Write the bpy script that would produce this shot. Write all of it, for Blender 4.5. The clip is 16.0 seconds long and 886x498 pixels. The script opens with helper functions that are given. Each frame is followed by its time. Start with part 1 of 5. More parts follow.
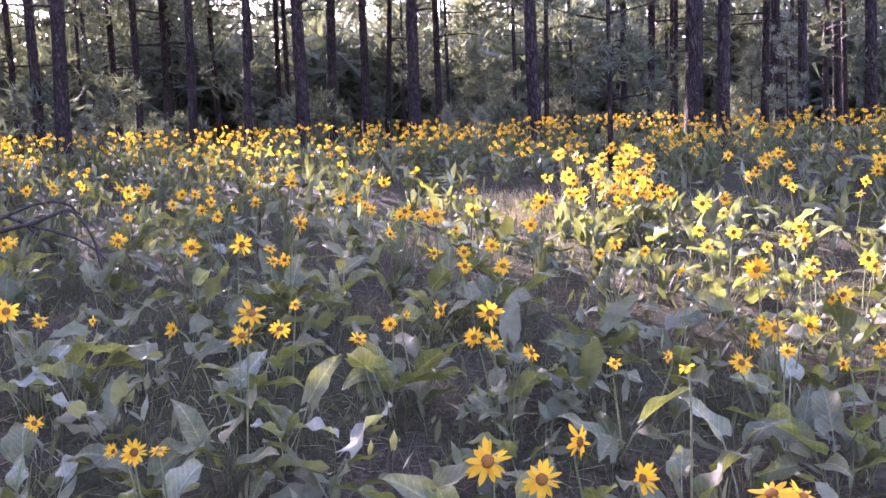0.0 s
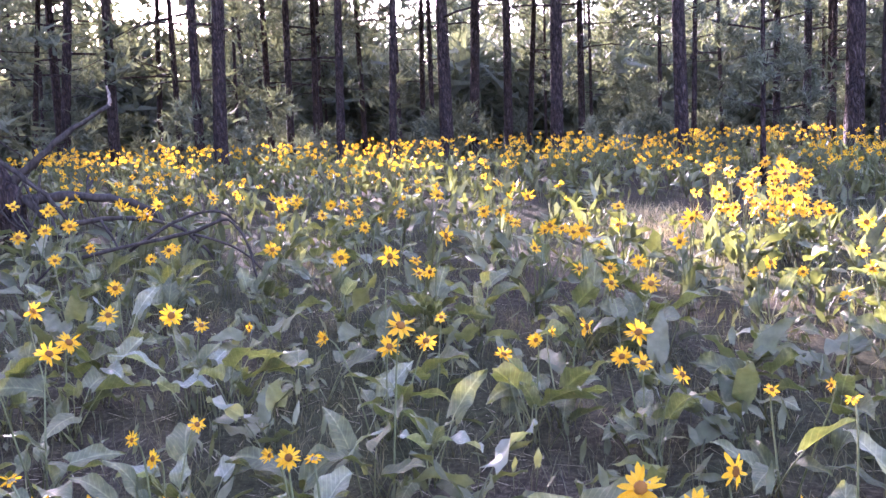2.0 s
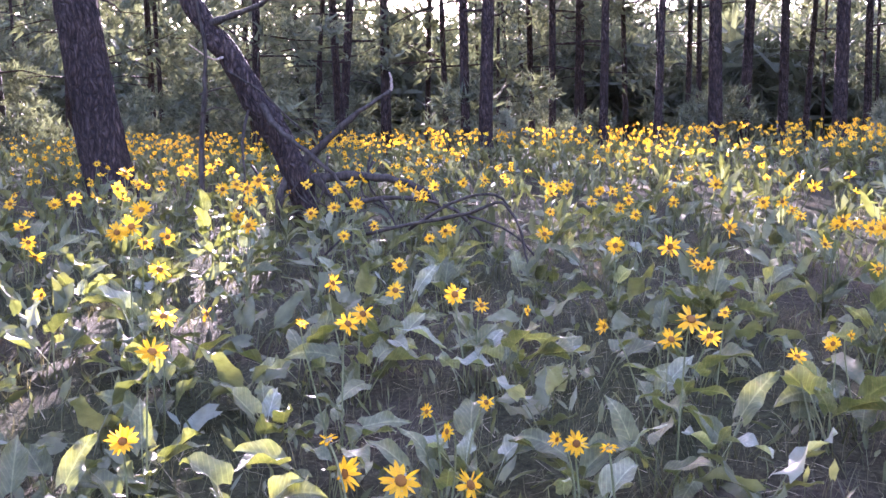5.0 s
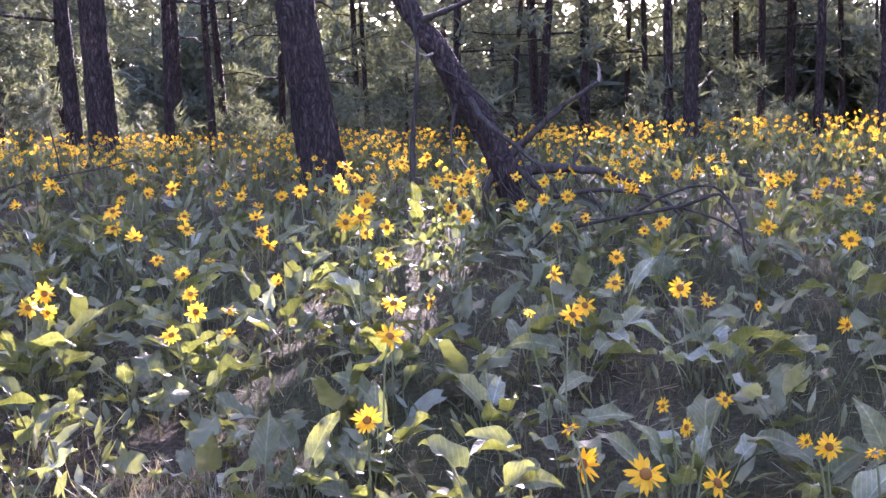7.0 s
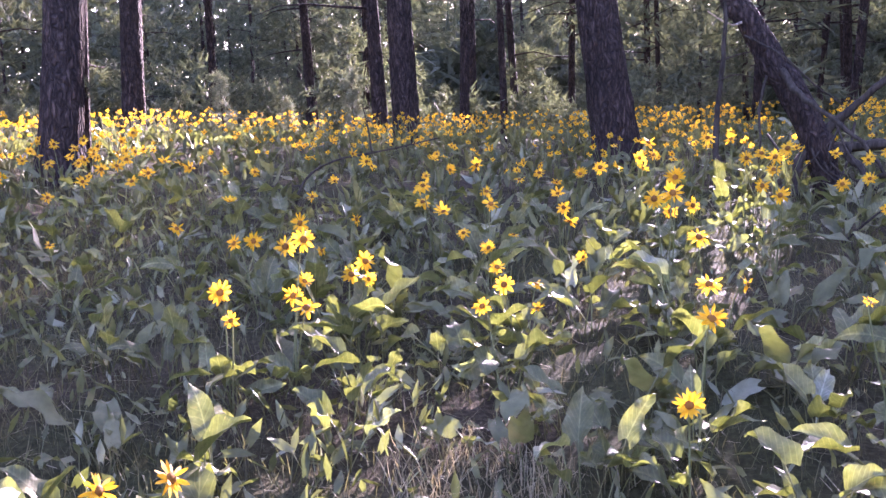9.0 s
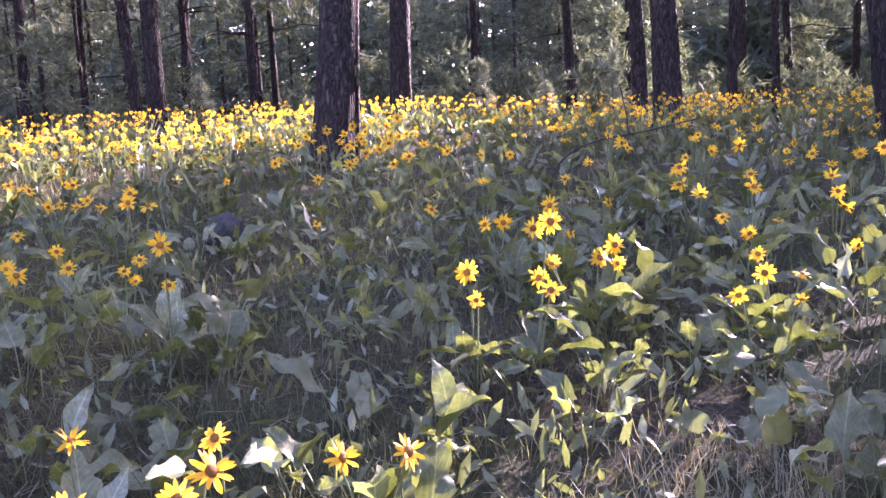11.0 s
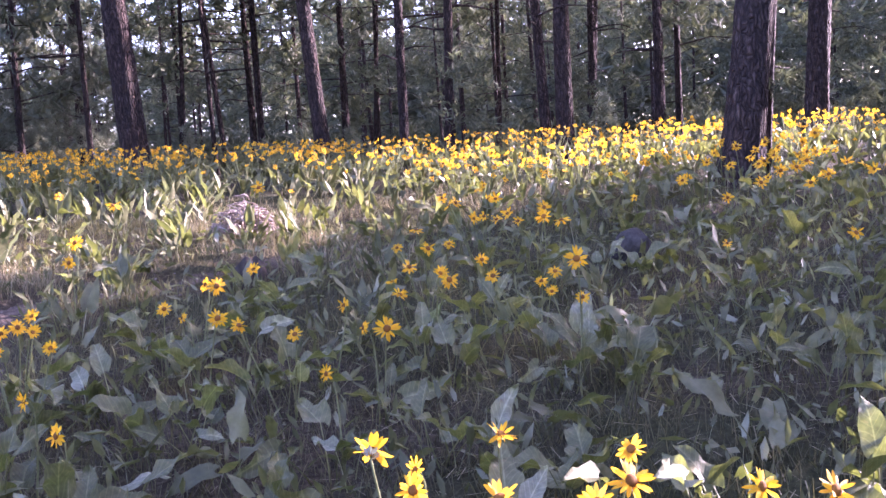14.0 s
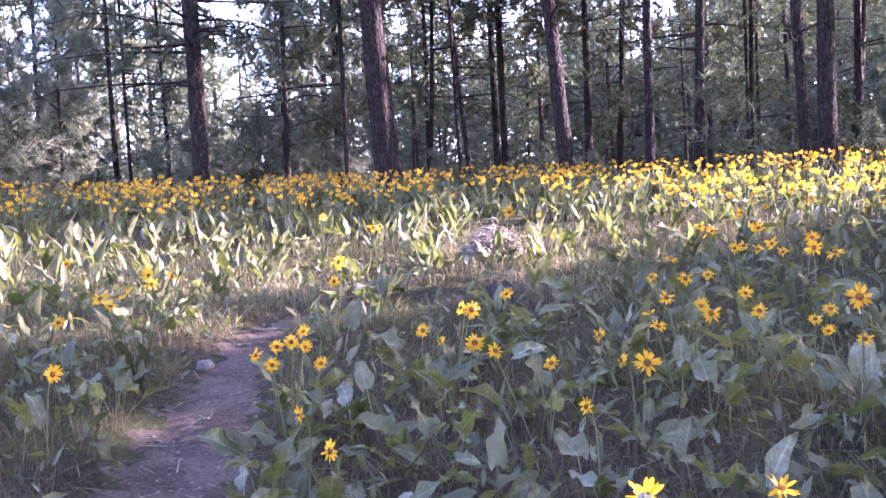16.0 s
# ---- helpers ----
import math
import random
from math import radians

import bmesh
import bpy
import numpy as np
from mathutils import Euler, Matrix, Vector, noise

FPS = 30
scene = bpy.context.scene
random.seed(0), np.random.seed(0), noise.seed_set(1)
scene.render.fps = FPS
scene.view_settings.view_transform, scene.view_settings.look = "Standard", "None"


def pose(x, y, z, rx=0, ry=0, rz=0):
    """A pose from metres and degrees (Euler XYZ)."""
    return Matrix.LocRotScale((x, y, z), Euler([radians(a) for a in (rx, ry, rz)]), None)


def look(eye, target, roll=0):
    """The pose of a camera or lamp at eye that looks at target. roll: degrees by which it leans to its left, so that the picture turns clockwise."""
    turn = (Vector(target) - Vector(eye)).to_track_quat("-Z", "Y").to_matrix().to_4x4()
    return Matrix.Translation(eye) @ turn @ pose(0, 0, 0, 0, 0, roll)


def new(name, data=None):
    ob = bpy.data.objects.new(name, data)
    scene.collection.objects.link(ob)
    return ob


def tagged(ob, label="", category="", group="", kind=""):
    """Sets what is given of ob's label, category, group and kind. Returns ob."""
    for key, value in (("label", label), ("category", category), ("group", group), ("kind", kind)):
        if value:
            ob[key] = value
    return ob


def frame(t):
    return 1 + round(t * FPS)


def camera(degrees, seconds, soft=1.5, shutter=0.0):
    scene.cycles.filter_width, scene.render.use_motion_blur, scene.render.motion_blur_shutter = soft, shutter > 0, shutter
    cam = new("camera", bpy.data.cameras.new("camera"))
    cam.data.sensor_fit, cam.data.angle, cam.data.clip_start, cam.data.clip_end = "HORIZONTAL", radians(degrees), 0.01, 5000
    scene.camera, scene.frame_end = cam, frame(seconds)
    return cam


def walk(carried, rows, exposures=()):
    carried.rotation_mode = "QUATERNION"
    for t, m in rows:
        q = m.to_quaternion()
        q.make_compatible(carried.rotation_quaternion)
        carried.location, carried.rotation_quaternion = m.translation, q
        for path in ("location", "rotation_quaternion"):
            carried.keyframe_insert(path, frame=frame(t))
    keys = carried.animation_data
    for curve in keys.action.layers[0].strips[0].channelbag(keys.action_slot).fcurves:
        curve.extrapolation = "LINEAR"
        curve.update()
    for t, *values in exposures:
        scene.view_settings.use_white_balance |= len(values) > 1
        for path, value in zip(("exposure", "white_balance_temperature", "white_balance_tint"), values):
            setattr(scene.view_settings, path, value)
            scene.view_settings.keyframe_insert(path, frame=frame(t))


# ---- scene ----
cam = camera(51.7, 16.0)
PATH = [
    (0, (0.034, 0.041, 1.093), (-0.636, 3.953, 0.597), -2.69),
    (0.5, (0.028, 0.051, 1.095), (-0.805, 3.934, 0.618), -2.93),
    (1, (0.022, 0.060, 1.096), (-0.950, 3.914, 0.640), -3.01),
    (1.5, (0.013, 0.050, 1.102), (-1.063, 3.874, 0.640), -3.00),
    (2, (0.004, 0.039, 1.108), (-1.249, 3.815, 0.686), -2.53),
    (2.5, (-0.006, 0.020, 1.113), (-1.436, 3.733, 0.702), -3.02),
    (3, (-0.017, 0.000, 1.119), (-1.603, 3.646, 0.677), -2.85),
    (3.5, (-0.036, -0.001, 1.121), (-1.728, 3.594, 0.660), -2.33),
    (4, (-0.056, -0.002, 1.123), (-1.969, 3.483, 0.685), -2.39),
    (4.2, (-0.063, -0.002, 1.123), (-2.036, 3.449, 0.679), -2.26),
    (6.3, (-0.151, -0.056, 1.118), (-2.818, 2.897, 0.708), -2.04),
    (6.5, (-0.160, -0.065, 1.117), (-2.887, 2.833, 0.710), -2.26),
    (7, (-0.183, -0.087, 1.117), (-3.041, 2.675, 0.668), -2.44),
    (7.5, (-0.205, -0.109, 1.116), (-3.217, 2.488, 0.685), -2.58),
    (8, (-0.236, -0.120, 1.110), (-3.454, 2.214, 0.671), -2.88),
    (8.5, (-0.266, -0.132, 1.104), (-3.709, 1.856, 0.663), -2.91),
    (8.7, (-0.279, -0.136, 1.102), (-3.773, 1.757, 0.644), -2.78),
    (10.8, (-0.336, -0.076, 1.083), (-4.215, 0.776, 0.602), -4.13),
    (11, (-0.330, -0.079, 1.084), (-4.238, 0.623, 0.600), -3.66),
    (11.5, (-0.313, -0.085, 1.087), (-4.263, 0.361, 0.645), -3.28),
    (12, (-0.296, -0.092, 1.089), (-4.268, -0.024, 0.622), -3.79),
    (12.5, (-0.286, -0.103, 1.092), (-4.258, -0.338, 0.676), -3.33),
    (13, (-0.276, -0.115, 1.095), (-4.227, -0.580, 0.675), -3.41),
    (13.5, (-0.273, -0.130, 1.100), (-4.195, -0.833, 0.747), -3.44),
    (14, (-0.270, -0.146, 1.105), (-4.138, -1.115, 0.786), -3.43),
    (14.5, (-0.277, -0.166, 1.109), (-4.066, -1.414, 0.817), -2.89),
    (15, (-0.284, -0.187, 1.114), (-3.985, -1.677, 0.829), -2.95),
    (15.5, (-0.283, -0.210, 1.121), (-3.879, -1.946, 0.881), -3.03),
    (16, (-0.283, -0.234, 1.128), (-3.788, -2.153, 0.960), -2.74),
]
# seconds, stops, kelvin, tint
EXPOSURES = [(0.0, 3.80, 5620, 58), (1.0, 3.97, 5520, 54), (2.0, 4.09, 5520, 54), (4.0, 4.11, 5520, 52), (6.5, 3.77, 5520, 52), (8.0, 3.57, 5570, 54), (8.7, 3.60, 5570, 55),
             (11.0, 3.54, 5510, 55), (12.5, 3.47, 5510, 56), (14.5, 3.42, 5410, 58), (16.0, 3.72, 5360, 55)]
walk(cam, [(t, look(eye, target, roll)) for t, eye, target, roll in PATH], EXPOSURES)

# ---- world and sun ----
SUN_YAW, SUN_UP = 41.0, 19.0
sun_dir = Vector((-math.sin(radians(SUN_YAW)) * math.cos(radians(SUN_UP)),
                  math.cos(radians(SUN_YAW)) * math.cos(radians(SUN_UP)), math.sin(radians(SUN_UP))))
world = bpy.data.worlds.new("sky")
scene.world = world
world.use_nodes = True
wn = world.node_tree.nodes
sky = wn.new("ShaderNodeTexSky")
sky.sky_type, sky.sun_disc = "NISHITA", False
sky.sun_elevation, sky.sun_rotation = radians(SUN_UP), radians(-SUN_YAW)
sky.air_density, sky.dust_density, sky.ozone_density = 1.0, 3.0, 0.8
wn["Background"].inputs["Strength"].default_value = 0.15
world.node_tree.links.new(sky.outputs[0], wn["Background"].inputs["Color"])
sun = new("sun", bpy.data.lights.new("sun", "SUN"))
sun.data.energy, sun.data.angle, sun.data.color = 4.4, radians(0.6), (1.0, 0.9, 0.74)
sun.matrix_world = look((0, 0, 30), Vector((0, 0, 30)) - sun_dir)
tagged(sun, "low evening sun behind the pines", "sun")

# sunlit patches on the meadow: the lanes towards the sun that no crown closes (x, y, z, radius)
LANES = [
    (0.30, 5.95, 0.72, 0.66), (0.74, 4.27, 0.53, 0.35), (1.16, 4.64, 0.57, 0.40), (0.66, 5.5, 0.66, 0.35),
    (-5.0, 4.6, 0.80, 0.35), (-4.22, 3.26, 0.68, 0.25), (-2.50, 1.88, 0.48, 0.15), (-2.16, 2.11, 0.46, 0.12),
    (-2.10, 1.36, 0.42, 0.12), (-2.92, 1.22, 0.46, 0.13), (-2.95, 0.93, 0.51, 0.15), (-3.22, 0.86, 0.54, 0.14),
    (-9.4, -2.3, 1.30, 0.80), (-9.77, -0.88, 1.32, 0.80), (-9.79, 1.92, 1.30, 0.45), (-10.3, -1.9, 1.40, 0.60),
    (-4.93, -3.23, 0.88, 0.50), (-2.05, -0.28, 0.55, 0.3), (-1.95, -0.62, 0.55, 0.2), (-4.37, -4.71, 0.95, 1.30), (-5.03, -3.75, 0.92, 0.60),
    (-5.0, -5.7, 1.0, 0.75), (-6.35, -3.13, 1.0, 0.25), (-10.5, -6.75, 2.2, 0.28), (-12.05, -4.8, 2.2, 0.26), (-10.45, -6.85, 3.4, 0.25), (-12.95, -1.48, 2.2, 0.26),
    (-3.28, 0.76, 0.64, 0.2), (-2.88, -2.89, 0.37, 0.10), (-5.68, -3.94, 0.85, 0.4), (-9.0, -11.2, 2.2, 0.3)]
lane_at = np.array([q[:3] for q in LANES])
lane_r = np.array([q[3] for q in LANES])
S = np.array(sun_dir)


def clear_of_lanes(p, extra=0.14, least=0.0):
    """Which of the places p lie outside every sunlit lane."""
    ok = np.ones(len(p), bool)
    for c, r in zip(lane_at, lane_r):
        if r < least:
            continue
        off = p - c
        along = off @ S
        away = np.linalg.norm(off - along[:, None] * S, axis=1)
        ok &= ~((along > 1.0) & (away < r + extra))
    return ok


# ---- materials ----
def material(name):
    m = bpy.data.materials.new(name)
    m.use_nodes = True
    nt = m.node_tree
    return m, nt, nt.nodes["Principled BSDF"], nt.nodes["Material Output"]


def ramp(nt, fac, *stops):
    r = nt.nodes.new("ShaderNodeValToRGB")
    el = r.color_ramp.elements
    while len(el) < len(stops):
        el.new(0.5)
    for e, (pos, col) in zip(el, stops):
        e.position, e.color = pos, (*col, 1)
    nt.links.new(fac, r.inputs[0])
    return r.outputs[0]


def noise_tex(nt, scale, detail=4.0, rough=0.6, coord="Object", stretch=None):
    tc = nt.nodes.new("ShaderNodeTexCoord")
    n = nt.nodes.new("ShaderNodeTexNoise")
    n.inputs["Scale"].default_value, n.inputs["Detail"].default_value, n.inputs["Roughness"].default_value = scale, detail, rough
    out = tc.outputs[coord]
    if stretch:
        mp = nt.nodes.new("ShaderNodeMapping")
        mp.inputs["Scale"].default_value = stretch
        nt.links.new(out, mp.inputs[0])
        out = mp.outputs[0]
    nt.links.new(out, n.inputs["Vector"])
    return n.outputs["Fac"]


def mix(nt, fac, a, b, mode="MIX"):
    m = nt.nodes.new("ShaderNodeMix")
    m.data_type, m.blend_type = "RGBA", mode
    for sock, v in ((m.inputs[0], fac), (m.inputs[6], a), (m.inputs[7], b)):
        if isinstance(v, bpy.types.NodeSocket):
            nt.links.new(v, sock)
        else:
            sock.default_value = v if isinstance(v, float) else (*v, 1)
    return m.outputs[2]


def bump(nt, bsdf, height, strength, distance):
    b = nt.nodes.new("ShaderNodeBump")
    b.inputs["Strength"].default_value, b.inputs["Distance"].default_value = strength, distance
    nt.links.new(height, b.inputs["Height"])
    nt.links.new(b.outputs[0], bsdf.inputs["Normal"])


def sums(nt, op, a, c=None):
    """One step of arithmetic on a socket."""
    n = nt.nodes.new("ShaderNodeMath")
    n.operation = op
    nt.links.new(a, n.inputs[0])
    if isinstance(c, float):
        n.inputs[1].default_value = c
    elif c is not None:
        nt.links.new(c, n.inputs[1])
    return n.outputs[0]


def thin(name, dark, light, glow, share, rough, spec=0.4, random_by="island", grain=40.0, sheen=0.0, pale=None, ribs=False):
    """A leaf, petal or needle: a diffuse and glossy skin with light shining through."""
    m, nt, b, out = material(name)
    if random_by == "island":
        rnd = nt.nodes.new("ShaderNodeNewGeometry").outputs["Random Per Island"]
    else:
        rnd = nt.nodes.new("ShaderNodeObjectInfo").outputs["Random"]
    base = ramp(nt, rnd, (0.0, dark), (1.0, light)) if not pale else ramp(nt, rnd, (0.0, dark), (0.9, light), (0.97, pale))
    g = noise_tex(nt, grain, 5.0)
    shade = ramp(nt, g, (0.3, (0.78, 0.78, 0.78)), (0.7, (1.15, 1.15, 1.15)))
    col = mix(nt, 1.0, base, shade, "MULTIPLY")
    if pale:
        spots = noise_tex(nt, grain * 0.4, 3.0, 0.7)
        col = mix(nt, ramp(nt, spots, (0.62, (0, 0, 0)), (0.76, (0.75, 0.75, 0.75))), mix(nt, 1.0, col, ramp(nt, noise_tex(nt, grain * 0.16, 2.0), (0.35, (0.74, 0.78, 0.74)), (0.65, (1.16, 1.12, 1.12))), "MULTIPLY"), (0.21, 0.165, 0.09))
    if ribs:
        # pale midrib and fainter side veins
        xyz = nt.nodes.new("ShaderNodeSeparateXYZ")
        nt.links.new(nt.nodes.new("ShaderNodeTexCoord").outputs["Object"], xyz.inputs[0])
        side = sums(nt, "ABSOLUTE", xyz.outputs["X"])
        rib = ramp(nt, side, (0.0008, (1, 1, 1)), (0.0028, (0, 0, 0)))
        run = sums(nt, "SUBTRACT", xyz.outputs["Y"], sums(nt, "MULTIPLY", side, 0.9))
        vein = ramp(nt, sums(nt, "SINE", sums(nt, "MULTIPLY", run, 260.0)), (0.72, (0, 0, 0)), (1.0, (0.4, 0.4, 0.4)))
        col = mix(nt, mix(nt, 1.0, rib, vein, "ADD"), col, mix(nt, 1.0, col, (1.75, 1.7, 1.7), "MULTIPLY"))
    nt.links.new(col, b.inputs["Base Color"])
    b.inputs["Roughness"].default_value = rough
    b.inputs["Specular IOR Level"].default_value = spec
    b.inputs["Sheen Weight"].default_value = sheen
    bump(nt, b, g, 0.5 if pale else 0.25, 0.006 if pale else 0.004)
    tr = nt.nodes.new("ShaderNodeBsdfTranslucent")
    nt.links.new(mix(nt, 1.0, col, glow, "MULTIPLY"), tr.inputs["Color"])
    ms = nt.nodes.new("ShaderNodeMixShader")
    ms.inputs[0].default_value = share
    nt.links.new(b.outputs[0], ms.inputs[1])
    nt.links.new(tr.outputs[0], ms.inputs[2])
    nt.links.new(ms.outputs[0], out.inputs["Surface"])
    return m


M_LEAF = thin("balsamroot_leaf", (0.091, 0.093, 0.045), (0.177, 0.174, 0.088), (1.32, 1.48, 0.52), 0.34, 0.48, 0.18, "object", 55.0, pale=(0.25, 0.25, 0.175), ribs=True)
M_LEAF_FIELD = thin("field_leaf", (0.091, 0.093, 0.046), (0.177, 0.174, 0.09), (1.28, 1.42, 0.58), 0.32, 0.48, 0.18, "island", 30.0, pale=(0.25, 0.25, 0.175))
M_STALK = thin("stalk", (0.13, 0.14, 0.06), (0.21, 0.215, 0.10), (1.2, 1.3, 0.7), 0.2, 0.8, 0.08, "object", 90.0)
M_PETAL = thin("ray_petal", (0.78, 0.42, 0.008), (0.86, 0.52, 0.014), (1.22, 1.2, 0.6), 0.55, 0.5, 0.3, "island", 120.0)
M_DISC = thin("flower_disc", (0.15, 0.06, 0.01), (0.25, 0.1, 0.014), (1.0, 0.9, 0.5), 0.1, 0.8, 0.2, "object", 300.0)
M_CALYX = thin("calyx", (0.26, 0.27, 0.22), (0.34, 0.34, 0.28), (1.0, 1.1, 0.7), 0.2, 0.7, 0.2, "object", 150.0, 0.4)
M_NEEDLE = thin("pine_needles", (0.07, 0.078, 0.05), (0.145, 0.152, 0.098), (1.3, 1.4, 0.9), 0.26, 0.7, 0.12, "island", 8.0)
M_NEEDLE_YOUNG = thin("young_needles", (0.15, 0.16, 0.108), (0.25, 0.26, 0.175), (1.2, 1.25, 0.9), 0.2, 0.6, 0.2, "island", 8.0)
M_GRASS = thin("meadow_grass", (0.072, 0.068, 0.04), (0.17, 0.155, 0.094), (1.4, 1.4, 0.7), 0.4, 0.6, 0.15, "island", 15.0)
M_STRAW = thin("dry_grass", (0.2, 0.175, 0.10), (0.37, 0.32, 0.2), (1.2, 1.1, 0.8), 0.35, 0.6, 0.3, "island", 25.0)


def make_bark():
    m, nt, b, _ = material("pine_bark")
    grain = noise_tex(nt, 1.0, 7.0, 0.7, stretch=(26, 26, 9))
    big = noise_tex(nt, 1.6, 3.0)
    tc, mp, vo = nt.nodes.new("ShaderNodeTexCoord"), nt.nodes.new("ShaderNodeMapping"), nt.nodes.new("ShaderNodeTexVoronoi")
    warp = nt.nodes.new("ShaderNodeVectorMath")
    warp.operation = "ADD"
    wob = nt.nodes.new("ShaderNodeTexNoise")
    wob.inputs["Scale"].default_value = 7.0
    small = nt.nodes.new("ShaderNodeVectorMath")
    small.operation, small.inputs[1].default_value = "MULTIPLY", (0.10, 0.10, 0.25)
    nt.links.new(tc.outputs["Object"], wob.inputs["Vector"])
    nt.links.new(wob.outputs["Color"], small.inputs[0])
    nt.links.new(tc.outputs["Object"], warp.inputs[0])
    nt.links.new(small.outputs[0], warp.inputs[1])
    nt.links.new(warp.outputs[0], mp.inputs[0])
    mp.inputs["Scale"].default_value = (30, 30, 6.5)
    vo.feature = "DISTANCE_TO_EDGE"
    vo.inputs["Scale"].default_value = 1.0
    nt.links.new(mp.outputs[0], vo.inputs["Vector"])
    fissure = ramp(nt, vo.outputs["Distance"], (0.0, (0.42, 0.42, 0.42)), (0.3, (1, 1, 1)))
    col = ramp(nt, grain, (0.28, (0.022, 0.016, 0.014)), (0.5, (0.06, 0.042, 0.036)), (0.72, (0.15, 0.11, 0.09)))
    tint = ramp(nt, big, (0.3, (0.8, 0.79, 0.77)), (0.7, (1.15, 1.05, 0.94)))
    nt.links.new(mix(nt, 1.0, mix(nt, 1.0, col, tint, "MULTIPLY"), fissure, "MULTIPLY"), b.inputs["Base Color"])
    b.inputs["Roughness"].default_value = 0.9
    b.inputs["Specular IOR Level"].default_value = 0.2
    bump(nt, b, mix(nt, 0.75, grain, fissure), 1.0, 0.05)
    return m


def make_deadwood():
    m, nt, b, _ = material("dead_wood")
    grain = noise_tex(nt, 1.0, 6.0, 0.6, stretch=(40, 40, 10))
    nt.links.new(ramp(nt, grain, (0.3, (0.02, 0.016, 0.012)), (0.7, (0.075, 0.06, 0.046))), b.inputs["Base Color"])
    b.inputs["Roughness"].default_value = 0.9
    b.inputs["Specular IOR Level"].default_value = 0.1
    bump(nt, b, grain, 0.7, 0.01)
    return m


def make_weathered():
    m, nt, b, _ = material("weathered_wood")
    grain = noise_tex(nt, 1.0, 6.0, 0.6, stretch=(60, 60, 15))
    nt.links.new(ramp(nt, grain, (0.3, (0.14, 0.105, 0.08)), (0.7, (0.44, 0.345, 0.27))), b.inputs["Base Color"])
    b.inputs["Roughness"].default_value = 0.9
    b.inputs["Specular IOR Level"].default_value = 0.1
    bump(nt, b, grain, 0.7, 0.01)
    return m


def make_soil():
    m, nt, b, _ = material("meadow_soil")
    big, fine = noise_tex(nt, 0.9, 5.0), noise_tex(nt, 38.0, 8.0, 0.75)
    litter = ramp(nt, fine, (0.32, (0.024, 0.019, 0.012)), (0.5, (0.06, 0.047, 0.028)), (0.68, (0.15, 0.115, 0.07)))
    moss = ramp(nt, fine, (0.32, (0.02, 0.022, 0.010)), (0.68, (0.08, 0.08, 0.034)))
    part_of = ramp(nt, big, (0.4, (0, 0, 0)), (0.6, (1, 1, 1)))
    nt.links.new(mix(nt, part_of, litter, moss), b.inputs["Base Color"])
    b.inputs["Roughness"].default_value = 0.95
    b.inputs["Specular IOR Level"].default_value = 0.08
    bump(nt, b, fine, 0.9, 0.03)
    return m


def make_trail():
    m, nt, b, _ = material("trail_earth")
    big, fine = noise_tex(nt, 3.5, 5.0), noise_tex(nt, 55.0, 8.0, 0.75)
    a = ramp(nt, fine, (0.35, (0.03, 0.023, 0.017)), (0.65, (0.09, 0.068, 0.05)))
    c = ramp(nt, fine, (0.35, (0.062, 0.046, 0.034)), (0.65, (0.165, 0.125, 0.092)))
    nt.links.new(mix(nt, ramp(nt, big, (0.42, (0, 0, 0)), (0.6, (1, 1, 1))), a, c), b.inputs["Base Color"])
    b.inputs["Roughness"].default_value = 0.95
    b.inputs["Specular IOR Level"].default_value = 0.08
    bump(nt, b, fine, 0.8, 0.015)
    return m


def make_stone(name="grey_stone", k=1.0):
    m, nt, b, _ = material(name)
    fine = noise_tex(nt, 30.0, 8.0, 0.7)
    nt.links.new(ramp(nt, fine, (0.3, (0.085 * k, 0.073 * k, 0.06 * k)), (0.7, (0.25 * k, 0.215 * k, 0.18 * k))), b.inputs["Base Color"])
    b.inputs["Roughness"].default_value = 0.95
    b.inputs["Specular IOR Level"].default_value = 0.08
    bump(nt, b, fine, 0.8, 0.01)
    return m


M_BARK, M_DEAD, M_GREY_WOOD = make_bark(), make_deadwood(), make_weathered()
M_SOIL, M_TRAIL, M_STONE = make_soil(), make_trail(), make_stone()
M_DARK_STONE = make_stone("dark_stone", 0.3)


# ---- mesh helpers ----
def mesh_from(name, v, f, mats, idx=None, smooth=True):
    """A mesh from arrays of corners and triangles."""
    v, f = np.asarray(v, np.float32), np.asarray(f, np.int32)
    me = bpy.data.meshes.new(name)
    me.vertices.add(len(v))
    me.vertices.foreach_set("co", v.ravel())
    me.loops.add(3 * len(f))
    me.loops.foreach_set("vertex_index", f.ravel())
    me.polygons.add(len(f))
    me.polygons.foreach_set("loop_start", np.arange(0, 3 * len(f), 3, dtype=np.int32))
    for m in mats:
        me.materials.append(m)
    if idx is not None:
        me.polygons.foreach_set("material_index", np.asarray(idx, np.int32))
    me.polygons.foreach_set("use_smooth", np.full(len(f), smooth))
    me.update(calc_edges=True)
    return me


